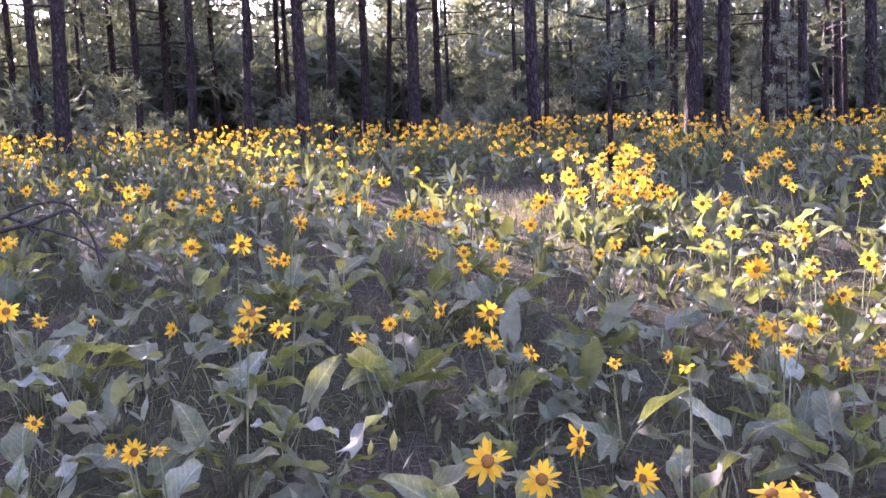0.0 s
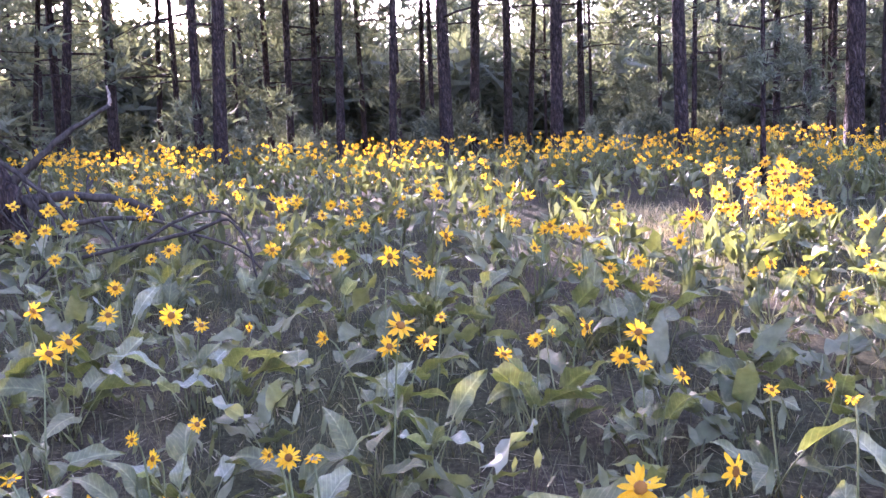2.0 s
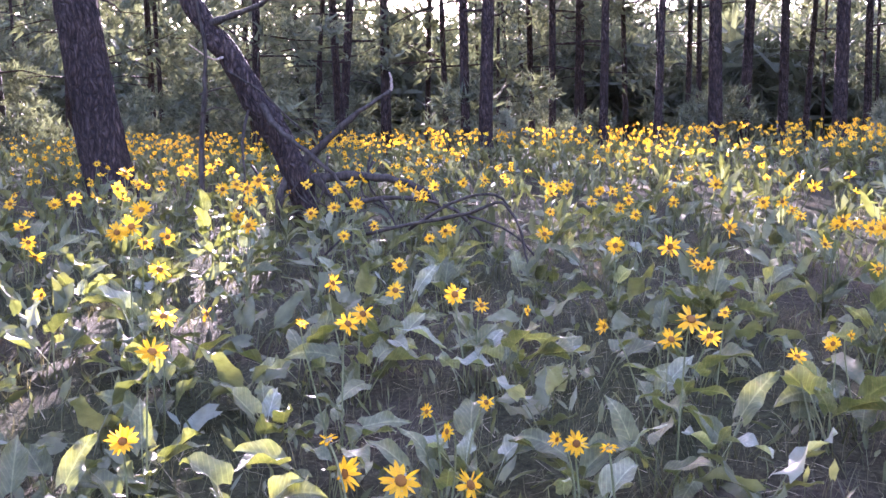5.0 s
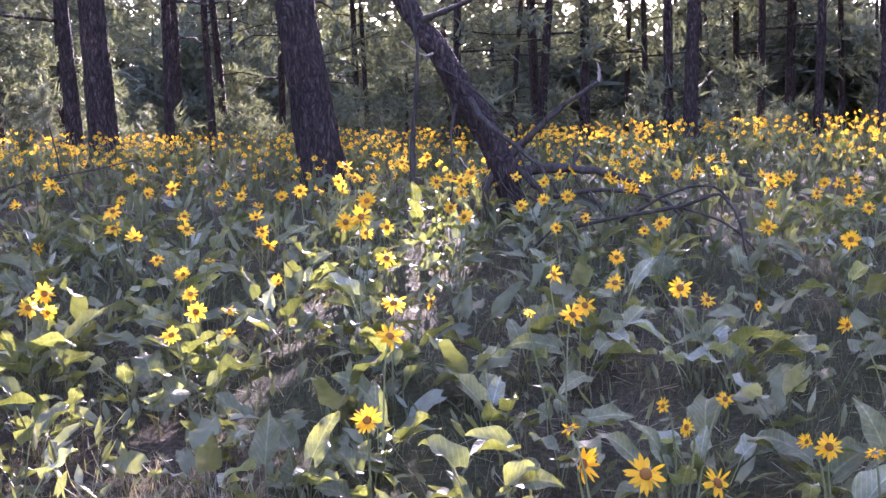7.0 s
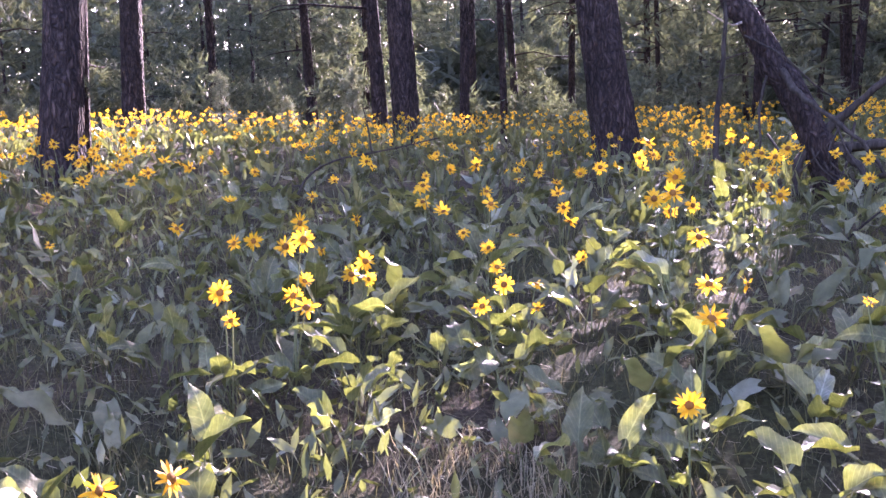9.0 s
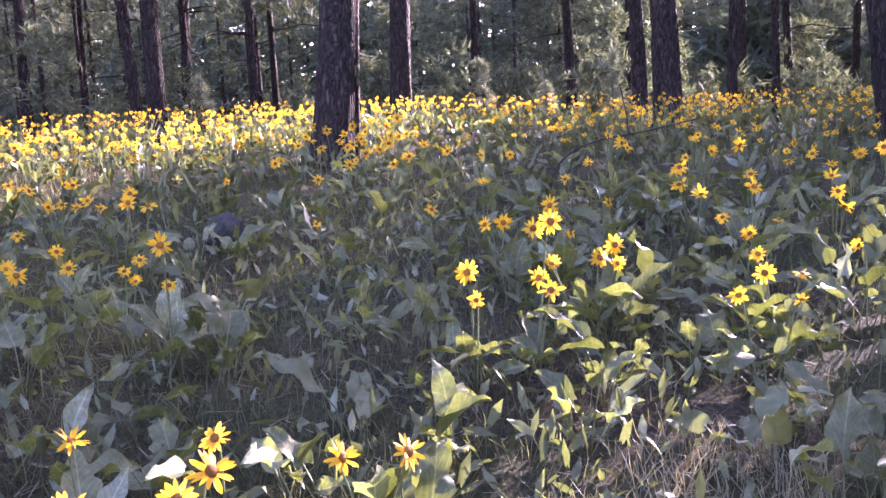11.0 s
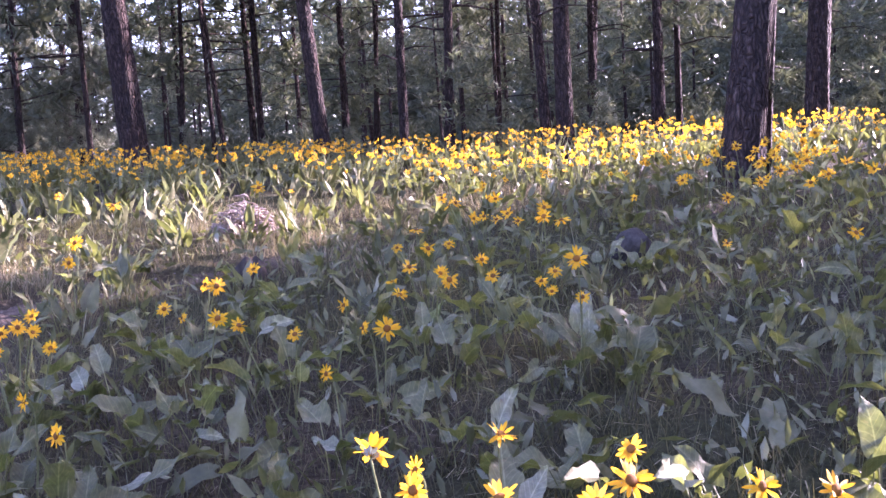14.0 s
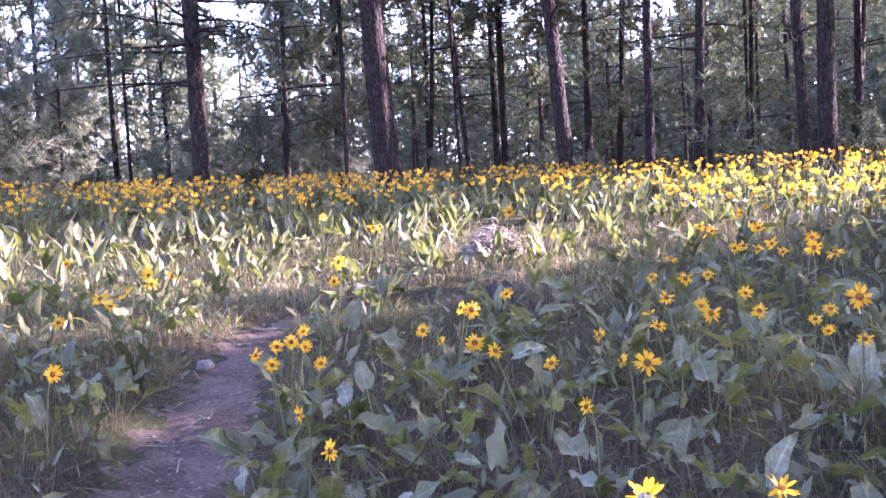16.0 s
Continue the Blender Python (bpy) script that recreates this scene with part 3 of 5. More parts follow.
pine(-15.44, 7.53, 0.04, height=0.9, bare=0.06, young=True, dead=0, density=1.2, crown_w=0.23)
pine(-14.66, 4.35, 0.04, height=0.7, bare=0.06, young=True, dead=0, density=1.3, crown_w=0.18)
pine(-17.32, 0.38, 0.04, height=0.8, bare=0.06, young=True, dead=0, density=1.2, crown_w=0.20)
pine(-16.25, -1.14, 0.04, height=1.0, bare=0.06, young=True, dead=0, density=1.3, crown_w=0.24)
pine(-16.95, -3.45, 0.04, height=0.7, bare=0.06, young=True, dead=0, density=1.2, crown_w=0.18)
pine(-14.88, 3.35, 0.04, height=1.1, bare=0.06, young=True, dead=0, density=1.3, crown_w=0.27)
pine(-14.29, 5.27, 0.04, height=1.1, bare=0.06, young=True, dead=0, density=1.3, crown_w=0.27)
pine(-7.01, 14.41, 0.04, height=0.6, bare=0.06, young=True, dead=0, density=1.2, crown_w=0.14)
pine(-1.80, 14.93, 0.04, height=0.6, bare=0.06, young=True, dead=0, density=1.2, crown_w=0.16)
pine(-7.07, 12.10, 0.04, height=0.8, bare=0.06, young=True, dead=0, density=1.2, crown_w=0.19)
pine(-2.34, 14.85, 0.04, height=0.6, bare=0.06, young=True, dead=0, density=1.2, crown_w=0.13)
pine(-17.26, -6.13, 0.04, height=0.9, bare=0.06, young=True, dead=0, density=1.2, crown_w=0.21)
pine(-12.54, -10.44, 0.04, height=1.8, bare=0.06, young=True, dead=0, density=1.5, crown_w=0.43)
pine(-15.14, -8.42, 0.04, height=0.9, bare=0.06, young=True, dead=0, density=1.2, crown_w=0.23)
pine(-8.1, -11.3, 0.07, height=2.9, bare=0.04, young=True, dead=0, density=2.2, crown_w=0.75)
pine(-9.1, -11.1, 0.06, height=3.3, bare=0.04, young=True, dead=0, density=2.2, crown_w=0.8)
pine(-8.9, -12.6, 0.06, height=2.6, bare=0.04, young=True, dead=0, density=2.2, crown_w=0.7)
pine(-11.3, -10.6, 0.05, height=1.9, bare=0.04, young=True, dead=0, density=2.0, crown_w=0.55)
pine(-13.2, -10.4, 0.07, height=4.2, bare=0.04, young=True, dead=0, density=2.0, crown_w=0.95)
pine(-13.4, -9.2, 0.06, height=2.6, bare=0.04, young=True, dead=0, density=2.0, crown_w=0.65)



def make_far_woods():
    r = np.random.default_rng(77)
    h = Heap()
    n = 13000
    yaw, d = np.where(r.uniform(0, 1, n) < 0.5, r.uniform(-50, 165, n), np.where(r.uniform(0, 1, n) < 0.4, r.uniform(52, 112, n), r.uniform(0, 360, n))) % 360, r.uniform(46, 80, n)
    x, y = CX - d * np.sin(np.radians(yaw)), CY + d * np.cos(np.radians(yaw))
    top = np.where((yaw > 100) & (yaw < 130), 7.5, 9.5) + 4 * np.sin(np.radians(yaw) * 23) * np.sin(np.radians(yaw) * 7 + 1) + np.where((yaw > 52) & (yaw < 112), 4.0, 0.0) + r.normal(size=n)
    z = ground_z(x, y) + top * r.uniform(0, 1, n) ** 1.3
    p = np.stack([x, y, z], -1)
    m = 9000
    yaw, d = r.uniform(-45, 64, m), r.uniform(34, 62, m)
    x, y = CX - d * np.sin(np.radians(yaw)), CY + d * np.cos(np.radians(yaw))
    p = np.concatenate([p, np.stack([x, y, ground_z(x, y) + (4.6 + 2.0 * np.sin(yaw * 0.9) * np.sin(yaw * 0.37 + 1)) * d / 50 * r.uniform(0, 1, m)], -1)])
    p = p[clear_of_lanes(p, 0.9)]
    n = len(p)
    for kk in range(3):
        s = np.arange(n) % 3 == kk
        c = int(s.sum())
        h.stamp(TUFTS_WOOD[kk], turns_of(r.uniform(0, 6.28, c), r.uniform(-1, 0.3, c), r.uniform(-0.5, 0.5, c), r.uniform(1.0, 2.0, c)), p[s])
    for k in range(240):
        a, dd = r.uniform(0, 6.283), r.uniform(44, 78)
        q = np.array([CX + dd * math.cos(a), CY + dd * math.sin(a)])
        g = float(ground_z(q[0], q[1]))
        hh = r.uniform(8, 13)
        v, f = tube([(q[0], q[1], g - 0.3), (q[0], q[1], g + hh * 0.5), (q[0], q[1], g + hh)], [0.14, 0.1, 0.03], 5)
        h.add(v, f, 1)
    tagged(new("far_woods", h.mesh("far_woods", [M_NEEDLE, M_BARK], False)), "hazy grey-green pine wood in the distance", "woods", kind="stuff")


make_far_woods()


def make_undergrowth():
    """Low scrub and seedlings on the floor of the wood."""
    r = np.random.default_rng(31)
    h = Heap()
    p, s = [], []
    for k in range(290):
        yaw, d = r.uniform(-40, 160), r.uniform(13.5, 42)
        bx, by = CX - d * math.sin(radians(yaw)), CY + d * math.cos(radians(yaw))
        tall, wide = r.uniform(0.5, 1.9), r.uniform(0.4, 1.0)
        m = 50
        az, q, u = r.uniform(0, 6.28, m), wide * np.sqrt(r.uniform(0, 1, m)), r.uniform(0, 1, m) ** 0.8
        q = q * (1.1 - 0.7 * u)
        p.append(np.stack([bx + q * np.cos(az), by + q * np.sin(az), ground_z(bx, by) + 0.1 + tall * u], -1))
        s.append(r.uniform(0.1, 0.2, m) * (1 + d / 60))
    p, s = np.concatenate(p), np.concatenate(s)
    n = len(p)
    for kk in range(3):
        c = np.arange(n) % 3 == kk
        m = int(c.sum())
        h.stamp(TUFTS_LOW[kk], turns_of(r.uniform(0, 6.28, m), r.normal(size=m) * 0.4, r.normal(size=m) * 0.4, s[c]), p[c], 0)
    tagged(new("undergrowth", h.mesh("undergrowth", [M_NEEDLE, M_NEEDLE_YOUNG], False)), "pale grey-green scrub on the floor of the pine wood", "undergrowth", kind="stuff")


make_undergrowth()


# ---- balsamroot ----
def leaf_shape(seed, rows=11, sides=3, across=(-1.0, -0.55, 0.0, 0.55, 1.0), upright=False):
    """An arrow-shaped blade on its petiole: grows from the origin outwards along +y."""
    r = np.random.default_rng(seed)
    pet, ln, wd = r.uniform(0.11, 0.3), r.uniform(0.16, 0.25), r.uniform(0.036, 0.06)
    up0, bend, droop = r.uniform(1.05, 1.5), r.uniform(0.1, 0.6), r.uniform(0.1, 1.3)
    if upright:
        up0, bend, droop, wd = r.uniform(1.2, 1.6), r.uniform(0.0, 0.25), r.uniform(-0.1, 0.5), wd * 0.8
    h = Heap()
    p, a = np.array([0.0, 0.0, -0.02]), up0
    pts = [p]
    for k in range(3):
        p = p + (pet / 3 + 0.007) * np.array([0, math.cos(a), math.sin(a)])
        a -= bend / 3
        pts.append(p)
    if rows > 5:
        h.add(*tube(pts, [0.0048, 0.004, 0.0034, 0.003], sides))
    else:
        h.add(*tube(pts[::3], [0.0046, 0.003], sides))
    a -= r.uniform(0.0, 0.2) if upright else r.uniform(0.0, 0.9)
    fold, wave, ph, twist = r.uniform(0.0, 0.8), r.uniform(0.16, 0.5), r.uniform(0, 6), r.normal() * 0.7
    us = np.linspace(0, 1, rows) ** 1.15
    width = np.interp(us, [0, 0.06, 0.16, 0.32, 0.52, 0.74, 0.9, 1], [0.42, 0.8, 0.98, 1.0, 0.84, 0.52, 0.24, 0.03]) * wd * (1 + 0.035 * r.normal(size=rows))
    lean = r.normal() * 0.35
    v = []
    for k, u in enumerate(us):
        back = -(0.015 + 0.3 * wd) * math.exp(-u / 0.12)
        t = lean + twist * u
        side = np.array([math.cos(t), 0, math.sin(t)])
        nrm = np.array([-math.sin(t), -math.sin(a) * math.cos(t), math.cos(a) * math.cos(t)])
        w1, w2 = wave * wd * math.sin(12 * u + ph), wave * wd * math.sin(10 * u + ph + 2)
        ahead = np.array([0, math.cos(a), math.sin(a)])
        for s in across:
            lift = fold * width[k] * abs(s) ** 0.8 + (w1 if s < 0 else w2) * s * s
            v.append(p + side * (width[k] * s) + nrm * lift + ahead * (back * s * s))
        if k + 1 < rows:
            step = us[k + 1] - u
            p = p + ln * step * ahead
            a -= droop * step * (0.4 + 1.2 * u)
    f = []
    for k in range(rows - 1):
        for q in range(len(across) - 1):
            i = len(across) * k + q
            f += [(i, i + 1, i + len(across) + 1), (i, i + len(across) + 1, i + len(across))]
    h.add(v, f)
    return np.concatenate(h.v), np.concatenate(h.f), np.concatenate(h.i)


def head_shape(seed, fine=True):
    """Ray petals round a disc, facing +z, one unit across: petals, disc, green bracts behind."""
    r = np.random.default_rng(seed)
    n = int(r.integers(13, 19)) if fine else 10
    v, f = [], []
    cup = r.uniform(-0.35, 0.5)
    for k in range(n):
        a = 2 * math.pi * k / n + r.normal() * 0.08
        ln, w = 0.5 * r.uniform(0.74, 1.04), (0.062 if fine else 0.085) * r.uniform(0.75, 1.25)
        c, t = cup + r.normal() * 0.34, r.normal() * 0.45
        d, s = np.array([math.cos(a), math.sin(a), 0]), np.array([-math.sin(a), math.cos(a), 0])
        s = s * math.cos(t) + np.array([0, 0, math.sin(t)])
        i = len(v)
        st = ((0.13, 0.55), (0.26, 1.0), (0.40, 0.85), (0.5, 0.14)) if fine else ((0.12, 0.7), (0.34, 1.0), (0.5, 0.3))
        for rad, ww in st:
            q = d * rad / 0.5 * ln + np.array([0, 0, 0.02 + c * (rad - 0.12) * (1.4 - rad)])
            v += [q - s * w * ww, q + s * w * ww]
        for m in range(len(st) - 1):
            j = i + 2 * m
            f += [(j, j + 1, j + 3), (j, j + 3, j + 2)]
    petals = (np.array(v), np.array(f), np.zeros(len(f), int))
    dv, df = [], []
    rings = ((0.137, -0.02), (0.145, 0.03), (0.095, 0.07)) if fine else ((0.16, 0.0), (0.1, 0.06))
    m = 10 if fine else 6
    for rad, z in rings:
        for k in range(m):
            a = 2 * math.pi * k / m
            dv.append((rad * math.cos(a), rad * math.sin(a), z + (0.012 if (k % 2 and z > 0) else 0)))
    dv.append((0, 0, 0.082))
    for q in range(len(rings) - 1):
        for k in range(m):
            i, j = q * m + k, q * m + (k + 1) % m
            df += [(i, j, j + m), (i, j + m, i + m)]
    top = (len(rings) - 1) * m
    df += [(top + k, top + (k + 1) % m, len(dv) - 1) for k in range(m)]
    disc = (np.array(dv), np.array(df), np.ones(len(df), int))
    bv, bf = [], []
    for k in range(8):
        a = 2 * math.pi * k / 8
        d, s = np.array([math.cos(a), math.sin(a), 0]), np.array([-math.sin(a), math.cos(a), 0])
        i = len(bv)
        bv += [d * 0.03 + np.array([0, 0, -0.13]), d * 0.15 - s * 0.06 + np.array([0, 0, -0.06]), d * 0.15 + s * 0.06 + np.array([0, 0, -0.06]), d * 0.24 + np.array([0, 0, 0.0])]
        bf += [(i, i + 1, i + 2), (i + 1, i + 3, i + 2)]
    bracts = (np.array(bv), np.array(bf), np.full(len(bf), 2))
    return petals, disc, bracts


N_LEAF, N_HEAD = 28, 10
LEAVES = [leaf_shape(300 + k) for k in range(N_LEAF)]
LEAF_MESH = [mesh_from("leaf", *q[:2], [M_LEAF]) for q in LEAVES]
HEADS = [head_shape(500 + k) for k in range(N_HEAD)]
HEAD_MESH = [mesh_from("petals", *q[0][:2], [M_PETAL]) for q in HEADS]
DISC_MESH = [mesh_from("disc", *q[1][:2], [M_DISC]) for q in HEADS]
BRACT_MESH = [mesh_from("calyx", *q[2][:2], [M_CALYX]) for q in HEADS]
r_p = np.random.default_rng(42)
PLANTS = []


def stalk_points(base, head, face):
    """A stalk that rises straight and bends over into the back of its head."""
    back = head - 0.012 * face
    knee = base + 0.85 * (back - base) + np.array([0, 0, 0.02]) - 0.03 * face * np.array([1, 1, 0.2])
    t = np.linspace(0, 1, 7)[:, None]
    return (1 - t) ** 3 * base + 3 * (1 - t) ** 2 * t * (base + 0.45 * (knee - base) + np.array([0, 0, 0.03])) + 3 * (1 - t) * t ** 2 * (knee + np.array([0, 0, 0.015])) + t ** 3 * back


def balsamroot(x, y, leaves, heads, big=1.0):
    """One plant: a rosette of arrow-shaped leaves and its flower heads (dx, dy, height, facing, upward tilt, size)."""
    z = float(surface(np.array(x), np.array(y)))
    root = new("balsamroot_plant")
    root.location = (x, y, z)
    many = len(heads)
    tagged(root, "grey-green arrow-leaved balsamroot clump without flowers" if not many else
           "balsamroot with one yellow daisy-like flower on a hairy stalk" if many == 1 else
           "balsamroot clump with several yellow daisy-like flowers over grey-green leaves", "wildflower", "balsamroot plants")
    PLANTS.append((x, y))
    turn = r_p.uniform(0, 6.28)
    grassy = math.degrees(math.atan2(CX - x, y - CY)) % 360 > 80
    for k in range(max(5, round(leaves * (0.62 if grassy else 0.8)))):
        ob = part("leaf", LEAF_MESH[int(r_p.integers(N_LEAF))], root)
        s = (r_p.uniform(0.42, 0.78) if grassy or math.hypot(x - CX, y - CY) < 2.9 else r_p.uniform(0.48, 0.9)) * big
        ob.location = (r_p.normal() * 0.03, r_p.normal() * 0.03, 0)
        ob.rotation_euler = (r_p.normal() * 0.16, r_p.normal() * 0.16, turn + k * 2.4 + r_p.normal() * 0.3)
        ob.scale = (s * r_p.uniform(0.9, 1.2), s, s)
    for dx, dy, h, az, tilt, size in heads:
        gz = float(surface(np.array(x + dx), np.array(y + dy))) - z
        face = np.array([math.cos(radians(az)) * math.cos(radians(tilt)), math.sin(radians(az)) * math.cos(radians(tilt)), math.sin(radians(tilt))])
        at = np.array([dx, dy, h + gz])
        pts = stalk_points(np.array([dx * 0.25, dy * 0.25, 0.0]), at, face)
        part("flower_stalk", mesh_from("flower_stalk", *tube(pts, np.linspace(0.0034, 0.0023, 7), 5), [M_STALK]), root)
        kk = int(r_p.integers(N_HEAD))
        ob = part("flower_head", HEAD_MESH[kk], root)
        ob.location = at
        ob.rotation_euler = Vector(face).to_track_quat("Z", "Y").to_euler()
        ob.scale = (size * 1.12,) * 3
        part("disc", DISC_MESH[kk], ob, "brown-orange flower disc")
        part("calyx", BRACT_MESH[kk], ob, "woolly grey-green bracts")


balsamroot(-0.17, 1.71, 11, [(-0.01, -0.03, 0.44, 259, 34, 0.085), (0.08, 0.11, 0.34, 265, 36, 0.083)])
balsamroot(0.40, 1.79, 9, [(-0.05, 0.01, 0.34, 231, 66, 0.083), (0.01, 0.02, 0.33, 317, 70, 0.060)])
balsamroot(0.06, 1.92, 11, [(0.05, -0.05, 0.33, 308, 30, 0.067), (-0.08, 0.13, 0.33, 330, 7, 0.079)])
balsamroot(-0.80, 1.69, 9, [(-0.04, -0.01, 0.45, 120, 42, 0.040)])
balsamroot(-1.28, 1.47, 10, [(0.06, -0.00, 0.38, 320, 33, 0.084), (0.15, 0.13, 0.33, 356, 33, 0.076), (-0.11, -0.03, 0.45, 157, 39, 0.040), (-0.14, 0.05, 0.33, 357, 14, 0.080)])
balsamroot(-2.07, -0.30, 11, [(0.03, 0.06, 0.39, 35, 33, 0.084), (-0.00, -0.01, 0.33, 3, 40, 0.081)])
balsamroot(-1.98, -0.65, 11, [(0.05, -0.08, 0.45, 183, 31, 0.080), (-0.05, -0.03, 0.33, 343, 27, 0.072), (-0.14, -0.05, 0.33, 320, 25, 0.056)])
balsamroot(-2.05, -0.45, 10, [(0.02, -0.05, 0.33, 4, 71, 0.083)])
balsamroot(-2.10, 0.13, 10, [(0.01, 0.01, 0.33, 39, 23, 0.076), (-0.04, -0.12, 0.33, 43, 13, 0.071)])
balsamroot(-1.01, 1.94, 8, [(-0.02, -0.02, 0.33, 309, 20, 0.063), (-0.07, -0.02, 0.33, 242, 31, 0.042)])
balsamroot(0.24, 2.22, 8, [(-0.01, -0.03, 0.45, 114, 49, 0.040)])
balsamroot(-1.41, 1.92, 9, [(0.09, -0.12, 0.33, 247, 15, 0.051), (-0.02, -0.05, 0.33, 259, 31, 0.040), (0.08, 0.08, 0.33, 328, 32, 0.046)])
balsamroot(-2.31, -0.25, 11, [(0.00, -0.00, 0.33, 337, 41, 0.071)])
balsamroot(-1.98, 1.35, 9, [(0.04, -0.03, 0.33, 318, 38, 0.075)])
balsamroot(-2.44, -0.56, 11, [(0.06, -0.00, 0.33, 61, 65, 0.074)])
balsamroot(-0.95, 2.33, 9, [(0.05, 0.03, 0.51, 307, 46, 0.086)])
balsamroot(0.10, 2.62, 12, [(-0.03, -0.05, 0.33, 294, 50, 0.042), (0.12, -0.02, 0.33, 206, 10, 0.040)])
balsamroot(0.53, 2.62, 12, [(-0.12, -0.05, 0.33, 290, 35, 0.065), (0.02, 0.05, 0.33, 284, 50, 0.051), (-0.05, 0.16, 0.33, 212, 7, 0.053)])
balsamroot(0.70, 2.55, 12, [(-0.03, 0.01, 0.33, 203, 10, 0.043), (0.09, 0.09, 0.33, 239, 42, 0.048)])
balsamroot(-2.19, 1.55, 10, [(0.06, 0.02, 0.46, 350, 50, 0.086)])
balsamroot(-2.11, -1.59, 9, [(-0.04, -0.02, 0.33, 341, 12, 0.059)])
balsamroot(-0.28, 2.78, 8, [(0.11, -0.09, 0.33, 335, 33, 0.061), (-0.01, 0.01, 0.33, 283, 47, 0.063)])
balsamroot(-0.66, 2.89, 10, [(-0.06, -0.11, 0.33, 331, 64, 0.063), (0.01, 0.05, 0.33, 258, 23, 0.053)])
balsamroot(-0.28, 2.87, 8, [(-0.08, -0.02, 0.33, 268, 35, 0.068), (-0.04, 0.09, 0.37, 277, 29, 0.083)])
balsamroot(-1.99, 2.16, 9, [(-0.03, -0.11, 0.45, 95, 42, 0.043), (-0.05, 0.13, 0.40, 341, 46, 0.084)])
balsamroot(0.58, 2.86, 8, [(-0.02, -0.01, 0.45, 64, 27, 0.040), (-0.02, 0.04, 0.33, 283, 35, 0.077), (0.08, 0.05, 0.33, 300, 29, 0.067), (-0.04, 0.12, 0.33, 199, 11, 0.060)])
balsamroot(-2.73, -1.09, 9, [(0.01, -0.04, 0.33, 336, 23, 0.050)])
balsamroot(-2.34, -1.84, 8, [(0.01, 0.00, 0.33, 332, 6, 0.053)])
balsamroot(-1.15, 2.81, 11, [(0.04, -0.02, 0.33, 308, 47, 0.079), (-0.18, -0.04, 0.33, 231, 19, 0.062), (0.13, 0.09, 0.33, 283, 43, 0.073)])
balsamroot(-0.59, 3.07, 11, [(-0.03, -0.02, 0.33, 351, 18, 0.040), (0.08, 0.03, 0.33, 339, 14, 0.071)])
balsamroot(-3.17, 0.51, 8, [(0.09, -0.00, 0.33, 330, 37, 0.055), (-0.07, 0.01, 0.38, 330, 21, 0.084)])
balsamroot(0.57, 3.09, 10, [(-0.03, 0.02, 0.47, 255, 35, 0.085)])
balsamroot(0.30, 3.13, 11, [(0.01, 0.02, 0.45, 109, 27, 0.040)])
balsamroot(-3.26, 0.73, 9, [(0.16, 0.03, 0.33, 347, 44, 0.082), (-0.01, 0.09, 0.52, 2, 17, 0.086), (-0.04, 0.05, 0.33, 313, 26, 0.075)])
balsamroot(-2.93, 1.39, 11, [(0.08, 0.09, 0.33, 299, 70, 0.054), (-0.03, -0.06, 0.33, 305, 43, 0.069)])
balsamroot(-2.57, 1.93, 8, [(-0.00, 0.04, 0.40, 317, 48, 0.084)])
balsamroot(-1.08, 3.12, 9, [(0.04, 0.01, 0.33, 285, 48, 0.049)])
balsamroot(0.85, 3.25, 12, [(-0.05, -0.04, 0.33, 205, 14, 0.049), (-0.01, -0.01, 0.33, 247, 36, 0.066), (0.00, 0.18, 0.33, 232, 69, 0.066)])
balsamroot(-3.21, -1.13, 8, [(0.08, 0.06, 0.35, 21, 19, 0.083), (0.00, -0.05, 0.33, 311, 17, 0.051)])
balsamroot(-2.20, 2.52, 10, [(0.03, 0.01, 0.35, 338, 35, 0.083), (-0.11, 0.01, 0.44, 19, 26, 0.085)])
balsamroot(-1.91, 2.84, 8, [(-0.01, -0.08, 0.39, 318, 17, 0.084), (0.03, 0.04, 0.33, 322, 36, 0.060)])
balsamroot(-1.73, 2.85, 11, [(0.03, 0.06, 0.33, 350, 6, 0.040)])
balsamroot(-3.19, -1.45, 9, [(0.08, 0.06, 0.33, 8, 41, 0.058), (0.03, -0.17, 0.33, 60, 39, 0.065)])
balsamroot(-2.81, 2.22, 9, [(0.14, 0.02, 0.33, 27, 12, 0.069), (-0.08, 0.00, 0.46, 339, 44, 0.085)])
balsamroot(-3.17, 1.60, 10, [(0.08, 0.03, 0.33, 16, 76, 0.063), (-0.00, -0.06, 0.33, 327, 24, 0.076)])
balsamroot(-2.74, -2.19, 10, [(-0.09, 0.06, 0.33, 20, 28, 0.052), (-0.01, -0.09, 0.33, 56, 28, 0.056)])
balsamroot(-3.66, -0.48, 11, [(0.08, -0.00, 0.48, 354, 23, 0.085), (0.03, 0.01, 0.33, 13, 24, 0.054), (-0.03, -0.11, 0.33, 3, 45, 0.051)])
balsamroot(-3.48, 1.04, 11, [(-0.03, -0.15, 0.33, 360, 48, 0.068), (0.03, 0.08, 0.33, 354, 19, 0.056), (-0.07, -0.20, 0.46, 315, 18, 0.085), (-0.07, 0.05, 0.33, 358, 33, 0.079)])
balsamroot(-3.23, -1.82, 10, [(0.03, 0.10, 0.33, 31, 19, 0.071), (0.03, -0.04, 0.33, 329, 25, 0.040)])
balsamroot(0.84, 3.61, 8, [(-0.04, -0.07, 0.33, 264, 26, 0.054), (0.01, 0.11, 0.33, 240, 31, 0.061)])
balsamroot(-1.39, 3.40, 8, [(0.05, 0.01, 0.49, 318, 17, 0.086)])
balsamroot(-2.29, -2.90, 8, [(-0.01, 0.06, 0.33, 71, 27, 0.066)])
